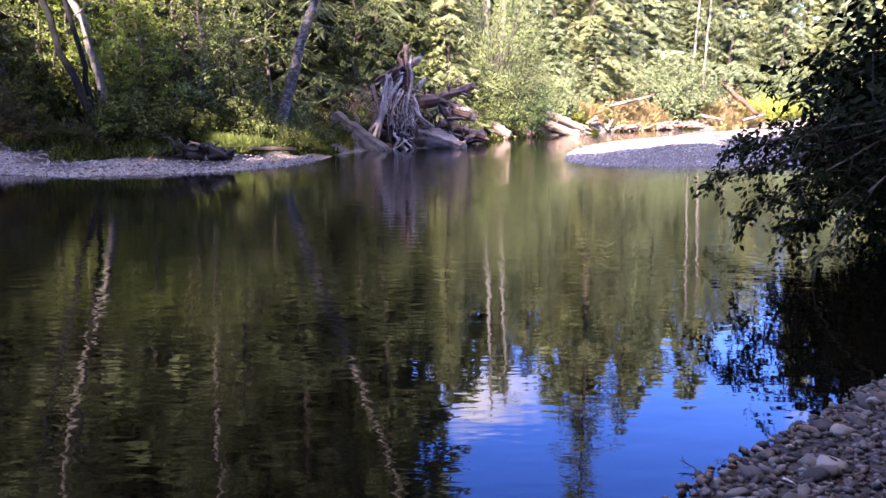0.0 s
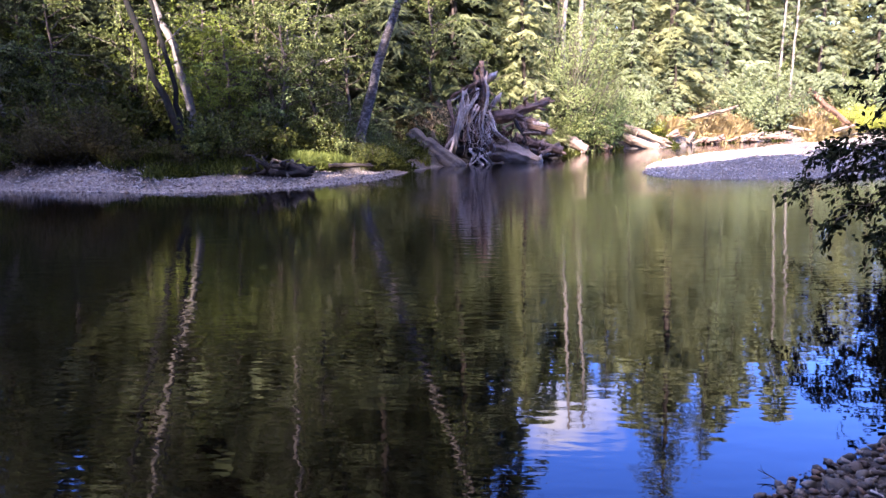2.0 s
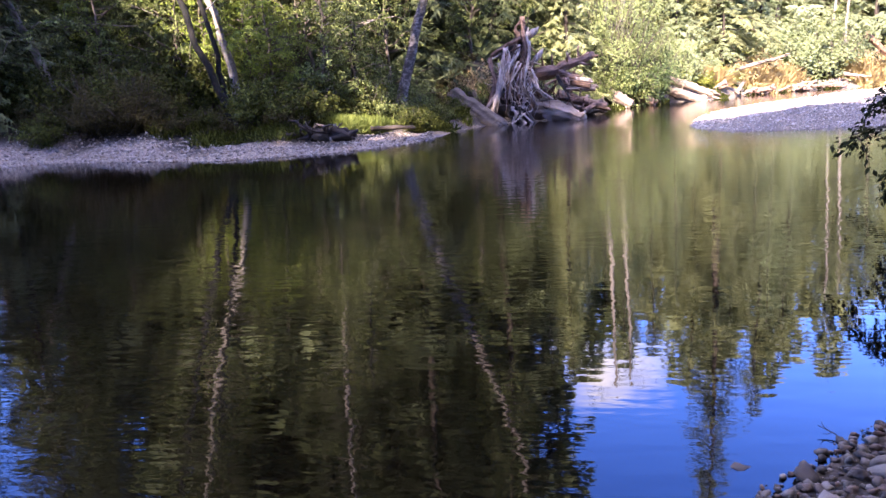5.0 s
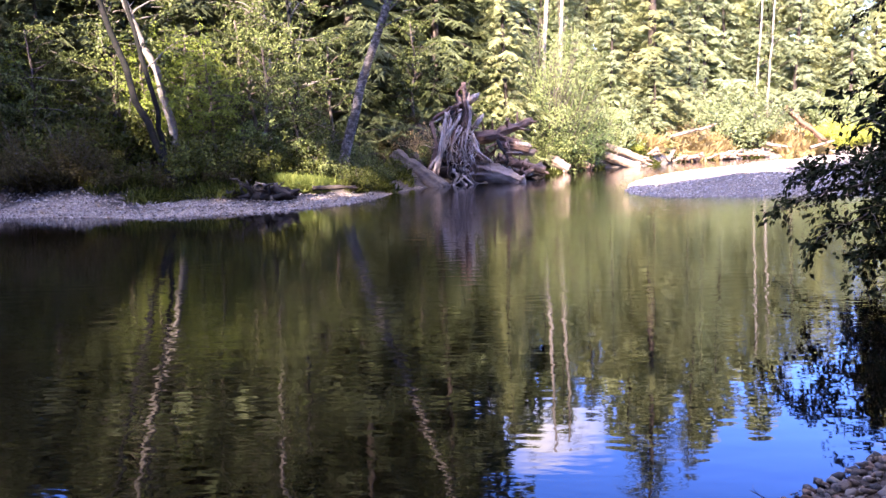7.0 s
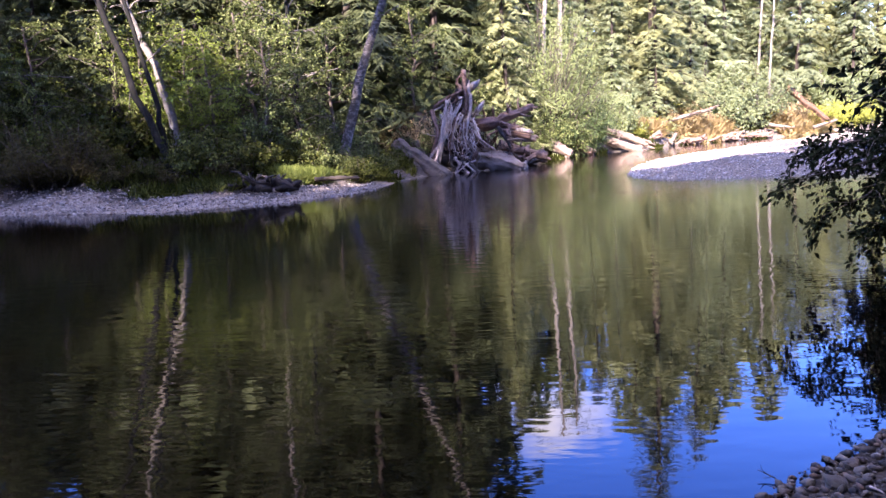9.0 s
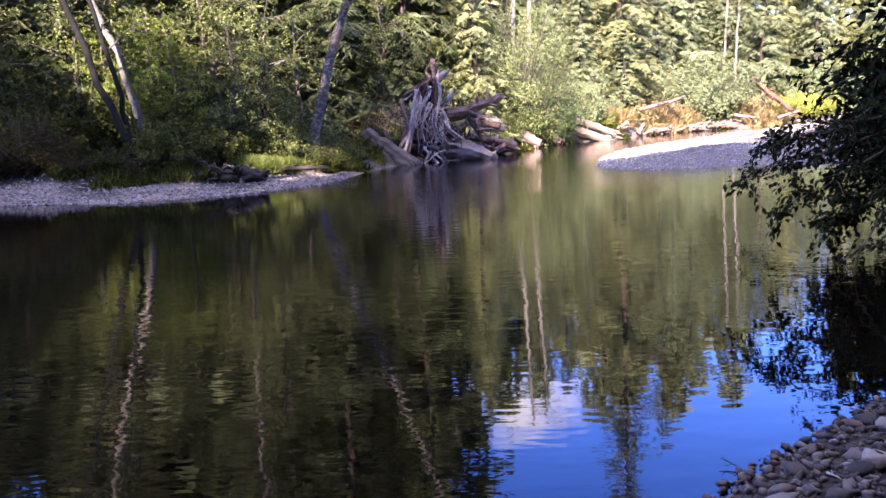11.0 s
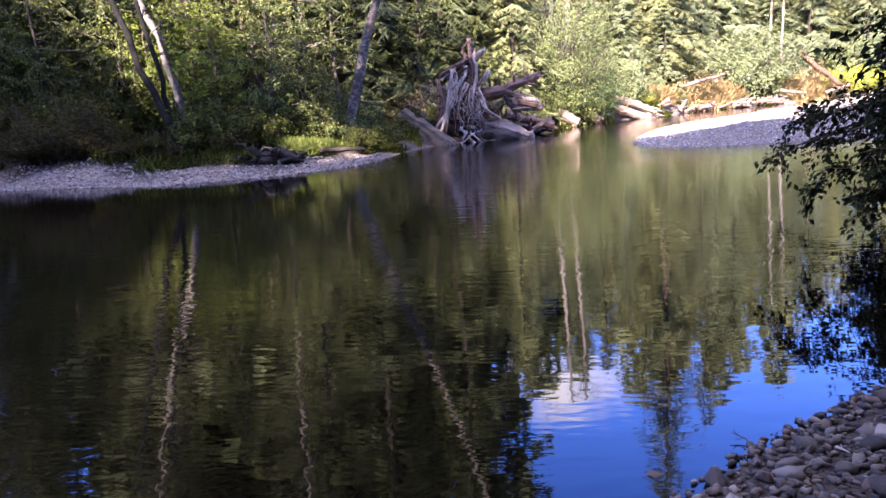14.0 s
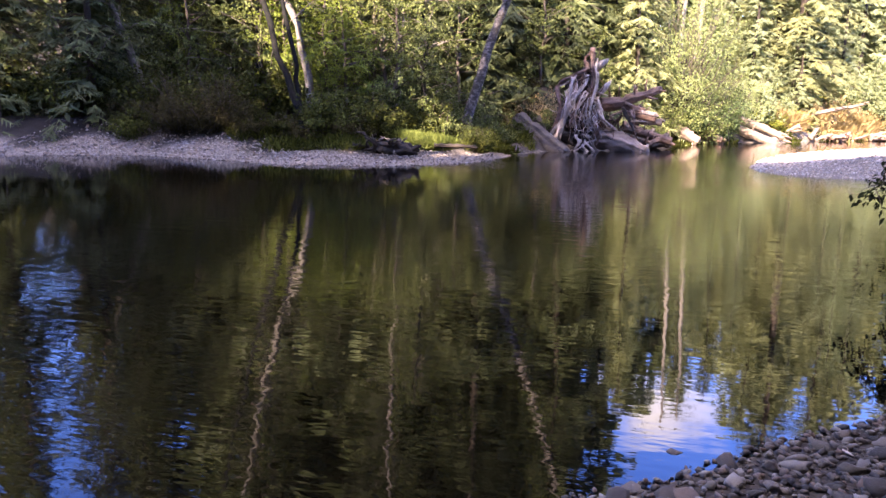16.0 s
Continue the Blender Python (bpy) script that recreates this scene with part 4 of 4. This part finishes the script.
log("drift_log", "brown log whose sunlit top is a separate pale piece", (-0.1, 29.0, 1.45), (1.02, 29.3, 1.2), 0.17, 0.15, M_BROWNLOG, 78, 3)
# pale wood laid on top to stand for sunlight on the log above
log("drift_log", "pale piece for the sunlit top of a log", (0.45, 29.05, 1.46), (1.06, 29.2, 1.34), 0.09, 0.07, M_DRIFT, 79, 0)
log("drift_log", "thick tan log lying at the waterline", (-1.1, 28.75, 0.5), (0.72, 28.4, -0.02), 0.46, 0.2, M_PALETAN, 63, 1, wob=0.08)
log("drift_log", "pale split log lying on the bank", (0.2, 31.2, 1.2), (1.3, 31.6, 1.05), 0.16, 0.12, M_TANLOG, 64, 1)
log("drift_log", "brown log beneath the root wad", (-0.2, 31.4, 0.9), (1.7, 31.2, 0.3), 0.2, 0.14, M_BROWNLOG, 65, 4)
log("drift_log", "tan log resting on the bank", (2.1, 36.6, 0.75), (3.1, 36.6, 0.15), 0.27, 0.22, M_TANLOG, 66, 1)
log("drift_log", "brown log half in the water", (3.3, 38.6, 0.7), (4.3, 38.9, 0.15), 0.22, 0.18, M_BROWNLOG, 67, 3)
log("drift_log", "pale sunlit log sliding into the river", (5.4, 43.0, 1.25), (7.7, 42.1, 0.3), 0.21, 0.19, M_TANLOG, 68, 2)
log("drift_log", "pale sunlit log lying at the river's edge", (4.9, 42.5, 0.85), (7.2, 41.3, 0.0), 0.24, 0.22, M_TANLOG, 69, 1)
log("drift_log", "long pale bleached log on the far bank", (9.4, 47.4, 1.35), (12.9, 48.0, 2.2), 0.12, 0.07, M_TANLOG, 70, 4)
log("drift_log", "rust-brown leaning log on the far bank", (19.0, 53.6, 3.3), (21.4, 53.2, 1.0), 0.19, 0.15, M_RUSTLOG, 72, 12, wob=0.05)
log("drift_log", "pale log on the far gravel", (17.6, 53.0, 0.9), (19.4, 53.3, 0.6), 0.11, 0.07, M_TANLOG, 73, 4)
log("drift_log", "pale log on the far gravel", (20.4, 52.8, 0.55), (22.2, 53.6, 0.95), 0.11, 0.06, M_TANLOG, 74, 3)
log("drift_log", "low brown log on the bank edge", (-5.5, 21.9, 0.33), (-4.3, 22.3, 0.3), 0.07, 0.05, M_DARKWOOD, 75, 1)
rr = random.Random(5)
for i in range(44):
    x = rr.uniform(0, 1)
    cx, cy = (8.6 + 9 * x, 45.4 + 7.4 * x) if i < 32 else (rr.uniform(0.2, 1.9), rr.uniform(31, 33))
    h = max(0, z_at(cx, cy))
    a = rr.uniform(-1.5, 1.5)
    ln = rr.uniform(0.25, 0.75)
    log("drift_log", "short piece of sun-bleached driftwood", (cx - ln * math.cos(a), cy - ln * math.sin(a) * 0.6, h + rr.uniform(0.05, 0.3)), (cx + ln * math.cos(a), cy + ln * math.sin(a) * 0.6, h + rr.uniform(0.1, 0.7)),
        rr.uniform(0.05, 0.14), rr.uniform(0.04, 0.1), M_TANLOG if rr.random() < 0.55 else M_BROWNLOG, 200 + i, 2)


def root_wad():
    """The upturned root plate of a fallen tree: a heart darkened for shade, a fan of silver roots, a twisted crest."""
    global rng
    rng = np.random.default_rng(81)
    ob = thing("root_wad", "huge silver-grey upturned tree root wad at the water's edge", "driftwood")
    ob.location = (-1.25, 28.6, 0.0)

    # solid core, coloured near-black for the shade between the roots
    for z, x0, x1 in ((0.15, -1.2, 0.0), (0.5, -1.15, 0.1), (0.9, -1.0, 0.2), (1.3, -0.9, 0.25), (1.7, -0.95, 0.2), (2.05, -1.05, 0.1), (2.35, -0.95, 0.05), (2.65, -0.6, 0.0), (2.85, -0.4, 0.0), (3.1, -0.25, 0.0)):
        core = Build()
        add_tube(core, curve_points((x0, 0.1, z - 0.08), (x1, 0.2, z + 0.08), 7, 0, 0.05), 0.24 * np.array((0.6, 0.95, 1, 1.05, 1, 0.9, 0.6)), 8, 0.16)
        core.done("shade_core", M_DARKWOOD, ob)

    def bent(pts, r0, r1, mat, wave=0.035, name="root"):
        """A root along a bent line of a few points."""
        pts = np.array(pts, float)
        s = np.linspace(0, 1, 15)
        p = np.stack([np.interp(s, np.linspace(0, 1, len(pts)), pts[:, i]) for i in range(3)], -1)
        p = (p + np.vstack([p[:1], p[:-1]]) + np.vstack([p[1:], p[-1:]])) / 3
        p[:, 0] += wave * np.sin(s * rng.uniform(5, 12) + rng.uniform(0, 6))
        p[:, 1] += wave * np.sin(s * rng.uniform(5, 12) + rng.uniform(0, 6))
        q = Build()
        knots = 1 + 0.14 * np.sin(s * rng.uniform(11, 19) + rng.uniform(0, 6)) + 0.1 * rng.normal(size=15)
        add_tube(q, p, np.linspace(r0, r1, 15) * 0.56 * knots, 8, 0.12)
        for k in range(3 if max(r0, r1) > 0.045 else 0):      # strands that twist about it
            turn = rng.uniform(0, 6.28) + s * rng.uniform(2, 6)
            off = np.linspace(r0, r1, 15) * 0.8
            add_tube(q, p + np.stack([np.cos(turn) * off, np.sin(turn) * off, 0 * s], -1), np.linspace(r0, r1, 15) * rng.uniform(0.3, 0.5), 6, 0.12)
        q.done(name, mat, ob)

    def root(*line, r=(0.07, 0.05), mat=None, y=-0.4, wave=0.02):
        """A root seen against the heart: its line in x and z, bulging outwards at mid-height."""
        n = len(line)
        bent([(x, y - 0.3 * math.sin(math.pi * (i + 0.5) / n), z) for i, (x, z) in enumerate(line)], r[0], r[1], mat or M_DRIFT, wave)

    # the crest: one stout stem, a hooked root beside it, pale shards
    root((-0.14, 3.74), (-0.05, 3.43), (-0.03, 3.0), (-0.04, 2.54), (-0.12, 2.06), (-0.3, 1.46), r=(0.07, 0.13), mat=M_BROWNLOG, y=-0.1)
    root((-0.16, 3.5), (-0.28, 3.44), (-0.35, 3.25), (-0.25, 2.99), (-0.08, 2.8), r=(0.05, 0.08), mat=M_BROWNLOG, y=-0.05)
    root((-0.22, 3.5), (-0.12, 3.62), (-0.02, 3.5), (-0.08, 3.36), r=(0.06, 0.06), mat=M_BROWNLOG, y=-0.05)
    root((-0.3, 3.2), (-0.2, 3.05), (-0.3, 2.7), (-0.42, 2.3), r=(0.06, 0.09), mat=M_BROWNLOG, y=-0.1)
    root((0.1, 3.35), (0.02, 3.1), (0.1, 2.7), (0.0, 2.2), r=(0.04, 0.08), y=-0.05)
    root((-0.2, 2.9), (-0.15, 2.5), (-0.3, 2.1), r=(0.1, 0.1), mat=M_DARKWOOD, y=0.1)
    root((0.17, 2.87), (0.12, 2.46), (0.04, 1.92), (-0.08, 1.31), (-0.1, 0.62), r=(0.05, 0.04))
    root((-0.07, 2.13), (0.25, 2.1), (0.56, 2.0), r=(0.07, 0.03), y=-0.15)
    # the shoulder and the outer edge
    root((-1.32, 2.3), (-1.07, 2.56), (-0.77, 2.68), (-0.43, 2.8), (-0.2, 2.95), r=(0.09, 0.13), mat=M_BROWNLOG, y=-0.1)
    root((-1.28, 2.37), (-1.18, 1.92), (-1.07, 1.5), (-1.3, 0.96), (-1.58, 0.3), r=(0.09, 0.06), mat=M_BROWNLOG)
    # pale roots that sweep together down to a flared foot
    root((-0.71, 2.7), (-0.81, 2.17), (-0.88, 1.69), (-1.1, 1.23), (-1.45, 0.45), r=(0.07, 0.09))
    root((-0.58, 2.5), (-0.78, 1.96), (-0.92, 1.35), (-1.07, 0.82), (-1.2, 0.3), r=(0.06, 0.08))
    root((-0.2, 2.78), (-0.24, 2.41), (-0.5, 2.08), (-0.66, 1.61), (-0.95, 1.22), (-1.33, 0.4), r=(0.06, 0.07))
    root((-1.0, 2.18), (-0.89, 1.76), (-0.95, 1.29), (-1.15, 0.9), r=(0.06, 0.09))
    root((-0.31, 1.94), (-0.53, 2.15), (-0.74, 2.03), (-0.87, 1.73), r=(0.05, 0.06))
    root((-0.98, 1.3), (-1.2, 0.9), (-1.52, 0.36), r=(0.07, 0.09))
    root((-1.0, 1.2), (-1.12, 0.8), (-1.32, 0.25), r=(0.06, 0.08), y=-0.5)
    for k in range(10):
        x = -0.6 + 0.1 * k
        root((x - 0.05, 2.5 - 0.08 * k), (x - 0.15 + 0.1 * rng.normal(), 1.9), (x - 0.3 + 0.15 * rng.normal(), 1.35), (x - 0.2 + 0.15 * rng.normal(), 0.8), r=(0.05, 0.03), mat=M_BROWNLOG if k % 3 == 0 else M_DRIFT)
    # grey buttresses over the tan log
    root((0.15, 1.85), (0.35, 1.28), (0.6, 0.96), (0.9, 0.74), r=(0.13, 0.06), y=0.0)
    root((0.03, 1.57), (0.2, 1.09), (0.2, 0.61), (-0.04, 0.25), r=(0.11, 0.07), mat=M_BROWNLOG, y=-0.2)
    root((-0.5, 0.6), (-0.41, 0.3), (-0.52, -0.06), r=(0.06, 0.05), y=-0.6)
    root((-1.1, 1.33), (-1.3, 1.4), (-1.55, 1.48), r=(0.035, 0.018))
    for k in range(34):      # the web of thin roots over the heart
        x = rng.uniform(-0.75, 0.25)
        z = rng.uniform(1.1, 2.1)
        d = rng.uniform(0.5, 1.1)
        root((x, z), (x + 0.13 * rng.normal(), z - d * 0.35), (x + 0.13 * rng.normal(), z - d * 0.7), (x + 0.16 * rng.normal(), max(0.05, z - d * 1.1)), r=(rng.uniform(0.016, 0.034), 0.012), mat=M_DRIFT if k % 4 else M_BROWNLOG, y=rng.uniform(-0.55, -0.35), wave=0.05)
    for k in range(52):      # brown and grey roots filling the gaps
        z = rng.uniform(1.2, 3.0)
        x = rng.uniform(-1.05 + 0.55 * max(0, z - 2.2), 0.2)
        d = rng.uniform(0.4, 1.0)
        root((x, z), (x - 0.1 + 0.12 * rng.normal(), z - d * 0.4), (x - 0.15 + 0.15 * rng.normal(), max(0.1, z - d)), r=(rng.uniform(0.025, 0.05), 0.02), mat=(M_BROWNLOG, M_DRIFT, M_RUSTLOG, M_GREYLOG)[k % 4], y=rng.uniform(-0.4, -0.15), wave=0.05)
    for k in range(12):      # short cross roots knitting the web
        x, z = rng.uniform(-0.7, 0.1), rng.uniform(0.4, 1.9)
        root((x, z), (x + 0.12, z + 0.1 * rng.normal()), (x + 0.28, z + 0.14 * rng.normal()), r=(0.024, 0.014), y=-0.5, wave=0.04)
    for k in range(26):      # brown roots tangled about the butt of the trunk
        x = rng.uniform(0.2, 1.5)
        bent([(x, 0.1 + 0.2 * rng.normal(), rng.uniform(0.7, 1.7)), (x + 0.25 * rng.normal(), -0.1 + 0.2 * rng.normal(), rng.uniform(0.5, 1.4)), (x + 0.4 + 0.3 * rng.normal(), 0.2 * rng.normal(), rng.uniform(0.15, 1.0))], rng.uniform(0.025, 0.09), 0.02, (M_BROWNLOG, M_RUSTLOG, M_TANLOG, M_DARKWOOD)[k % 4], 0.05)
    for k in range(6):       # feet in the water
        bent([(rng.uniform(-0.7, 0.3), -0.35, rng.uniform(0.4, 0.8)), (rng.uniform(-0.8, 0.4), -0.7, 0.3), (rng.uniform(-1.1, 0.5), -1.0, -0.15)], rng.uniform(0.05, 0.09), 0.04, M_DARKWOOD if k % 2 else M_DRIFT)
    for x, z, ln in ((0.24, 3.15, 0.42), (0.38, 2.3, 0.62)):      # pale split shards
        q = Build()
        add_tube(q, curve_points((x - 0.2, -0.1, z - ln * 0.45), (x + 0.24, -0.15, z + ln * 0.45), 5, 0, 0.02), (0.07, 0.13, 0.15, 0.1, 0.015), 4, 0.1)
        q.done("split_shard", M_DRIFT, ob)


root_wad()


def dark_stump():
    global rng
    rng = np.random.default_rng(82)
    ob = thing("drift_stump", "dark driftwood stump lying on the gravel", "driftwood")
    ob.location = (-6.2, 19.6, z_at(-6.2, 19.6))
    for k in range(5):
        b = Build()
        x0, z0 = rng.uniform(-0.7, -0.2), rng.uniform(0.05, 0.35)
        add_tube(b, curve_points((x0, rng.normal() * 0.12, z0), (x0 + rng.uniform(0.6, 1.2), rng.normal() * 0.15, z0 * 0.4 + rng.uniform(0.02, 0.16)), 9, 0.0, 0.05), rng.uniform(0.08, 0.15) * np.array((0.5, 0.9, 1, 1.1, 1, 0.9, 0.8, 0.6, 0.3)), 8, 0.16)
        b.done("broken_limb", M_DARKWOOD, ob)
    for k in range(22):
        u = rng.uniform(-0.8, 0.35)
        p = curve_points((u, 0.05, 0.18), (u + rng.normal() * 0.3, -0.15 + 0.25 * rng.normal(), rng.uniform(0.0, 0.62)), 7, 0, 0.05)
        s = Build()
        add_tube(s, p, np.linspace(0.055, 0.015, 7), 5, 0.15)
        s.done("root", M_DARKWOOD if k % 5 else M_GREYLOG, ob)


dark_stump()


# ---- grass on the bank ----
def grass(name, label, spots, n, mat, seed, length=0.3):
    global rng
    rng = np.random.default_rng(seed)
    b = Build()
    for cx, cy, r in spots:
        a, q = rng.uniform(0, 2 * np.pi, n), r * np.sqrt(rng.uniform(0, 1, n))
        x, y = cx + q * np.cos(a), cy + q * np.sin(a)
        at = np.stack([x, y, ground_z(x, y) - 0.02], -1)
        leaves(b, at, rng.normal(size=(n, 3)) * 0.5 + np.array([0, 0, 1.0]), length, 0.12, 0.15)
    return tagged(b.done(name, mat, None, "", False), label, "grass", kind="stuff")


grass("grass", "bright green grass patch in the sun on the bank", [(-6.7, 22.6, 0.5), (-6.2, 22.3, 0.5), (-6.4, 23.0, 0.6), (-5.8, 22.7, 0.5), (-5.9, 23.4, 0.6)], 1500, M_GRASS, 91, 0.45)
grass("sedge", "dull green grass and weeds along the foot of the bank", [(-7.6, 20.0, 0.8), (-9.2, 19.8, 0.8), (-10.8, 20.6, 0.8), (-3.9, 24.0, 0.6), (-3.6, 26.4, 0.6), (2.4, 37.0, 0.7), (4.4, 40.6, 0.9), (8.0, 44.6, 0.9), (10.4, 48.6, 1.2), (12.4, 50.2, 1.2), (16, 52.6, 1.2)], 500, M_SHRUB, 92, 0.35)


grass("dry_grass", "tall straw-yellow and orange dry grass in the sun", [(9.4, 48.8, 1.0), (10.6, 49.6, 1.3), (12.0, 50.4, 1.3), (13.4, 51.4, 1.2), (8.4, 46.8, 0.8), (19.4, 54.4, 1.2), (21.2, 55.2, 1.0)], 900, M_STRAW, 93, 1.1)


# ---- stones ----
def stone_shape(seed):
    """A rounded, uneven river stone about one unit across: vertices and faces."""
    b = bmesh.new()
    bmesh.ops.create_icosphere(b, subdivisions=2, radius=0.5)
    off = Vector((seed * 3.7, seed * 1.3, 0))
    for v in b.verts:
        d = v.co.normalized()
        v.co = d * (0.5 + 0.3 * noise.noise(d * 1.5 + off) + 0.16 * noise.noise(d * 3.3 + off))
        v.co.z = max(min(v.co.z * (0.42 + 0.05 * (seed % 4)), 0.16 + 0.03 * (seed % 3)), -0.3)
        v.co.y *= 0.62 + 0.05 * (seed % 6)
    vs = np.array([v.co[:] for v in b.verts])
    fs = [[v.index for v in f.verts] for f in b.faces]
    b.free()
    return vs, fs


def small_stone_shape(seed):
    b = bmesh.new()
    bmesh.ops.create_icosphere(b, subdivisions=1, radius=0.5)
    r = random.Random(seed)
    for v in b.verts:
        v.co *= r.uniform(0.62, 1.2)
        v.co.z *= 0.55
        v.co.y *= 0.75
    vs = np.array([v.co[:] for v in b.verts])
    fs = np.array([[v.index for v in f.verts] for f in b.faces])
    b.free()
    return vs, fs


SMALL = [small_stone_shape(i) for i in range(10)]
STONES = []
for i in range(12):
    vs, fs = stone_shape(i)
    me = bpy.data.meshes.new("stone")
    me.from_pydata([tuple(v) for v in vs], [], fs)
    me.materials.append(M_STONE)
    me.shade_smooth()
    STONES.append(me)


def turn_matrix(r):
    return np.array(Euler((r.uniform(-0.5, 0.5), r.uniform(-0.5, 0.5), r.uniform(0, 6.28))).to_matrix())


def scatter(name, mat, boxes, count, smin, smax, reach, seed):
    """Loose small stones over a stretch of shore, joined."""
    r = random.Random(seed)
    g = np.random.default_rng(seed)
    b = Build()
    for x0, x1, y0, y1, share in boxes:
        n = int(count * share)
        x, y = g.uniform(x0, x1, n * 6), g.uniform(y0, y1, n * 6)
        s, _ = shore_distance(x, y)
        ok = np.where((s > reach[0]) & (s < reach[1]))[0][:n]
        z = ground_z(x[ok], y[ok])
        for i, k in enumerate(ok):
            vs, fs = SMALL[r.randrange(10)]
            d = smin + (smax - smin) * r.random() ** 2.2
            b.add((vs * d * np.array([1, r.uniform(0.7, 1), 1])) @ turn_matrix(r).T + np.array([x[k], y[k], max(z[i], -0.03) + d * 0.12]), fs)
    return tagged(b.done(name, mat, ground), kind="stuff")


scatter("bar_pebble", M_BARSTONE, [(-17, -3.5, 16, 22.5, 1.0)], 4200, 0.035, 0.12, (-0.1, 2.2), 1)
scatter("bank_stone", M_BARSTONE, [(-17, -8.6, 17, 22, 1.0)], 420, 0.07, 0.18, (0.9, 3.4), 6)
scatter("bar_pebble", M_DRYSTONE, [(3.2, 10, 18.3, 26, 0.6), (4.5, 16, 24, 40, 0.4)], 5200, 0.04, 0.1, (-0.05, 9), 2)
scatter("bank_pebble", M_STONE, [(0.3, 4.3, 0.9, 5.8, 1.0)], 6500, 0.016, 0.068, (-0.03, 0.8), 3)
scatter("sand_pebble", M_STONE, [(0.5, 4.3, 0.9, 5.8, 1.0)], 420, 0.01, 0.04, (0.7, 1.9), 4)
# the larger stones of the near bank, one by one
rs = random.Random(17)
made = 0
while made < 300:
    x, y = rs.uniform(0.4, 4.2), rs.uniform(0.8, 5.6)
    sd = float(shore_distance(np.array([x]), np.array([y]))[0][0])
    if not 0.02 < sd < 0.95 or (sd > 0.65 and rs.random() < 0.75):
        continue
    d = 0.045 + 0.09 * rs.random() ** 1.8
    ob = new("stone", STONES[rs.randrange(12)])
    ob.parent = ground
    ob.matrix_basis = Matrix.Translation((x, y, max(z_at(x, y), -0.02) + d * 0.12)) @ Euler((rs.uniform(-0.4, 0.4), rs.uniform(-0.4, 0.4), rs.uniform(0, 6.28))).to_matrix().to_4x4() @ Matrix.Diagonal((d, d, d, 1))
    made += 1

# ---- small things at the water's edge ----
def twig(name, label, pts, r, forks, mat, seed):
    global rng
    rng = np.random.default_rng(seed)
    pts = np.array(pts, float)
    ob = thing(name, label, "twig")
    ob.location = pts[0]
    b = Build()
    p = pts - pts[0]
    add_tube(b, p, np.linspace(r, r * 0.5, len(p)), 6, 0.05)
    stem = b.done("stem", mat, ob)
    for f in forks:
        q = Build()
        a = p[f[0]]
        add_tube(q, curve_points(a, a + np.array(f[1:]), 4, 0, 0.004), np.linspace(r * 0.6, r * 0.25, 4), 5)
        q.done("side_twig", mat, ob)
    return ob


twig("fallen_twig", "thin dark forked twig lying in the shallow water", [(1.13, 3.1, -0.01), (1.11, 3.12, 0.015), (1.09, 3.14, 0.02), (1.06, 3.16, 0.03)], 0.003, [(1, -0.045, 0.0, 0.0), (2, -0.02, 0.02, 0.03)], M_TWIG, 301)
twig("bleached_stick", "short bleached white stick lying on the stones", [(1.355, 2.89, 0.09), (1.365, 2.88, 0.088), (1.38, 2.862, 0.086), (1.39, 2.85, 0.08)], 0.005, [(1, 0.01, 0.02, 0.008)], M_DRIFT, 302)
for x, y, d in ((0.715, 2.88, 0.075), (0.56, 2.51, 0.12)):
    ob = new("stone", STONES[3])
    ob.parent = ground
    ob.matrix_basis = Matrix.Translation((x, y, -0.005)) @ Matrix.Diagonal((d, d, d * 0.7, 1))
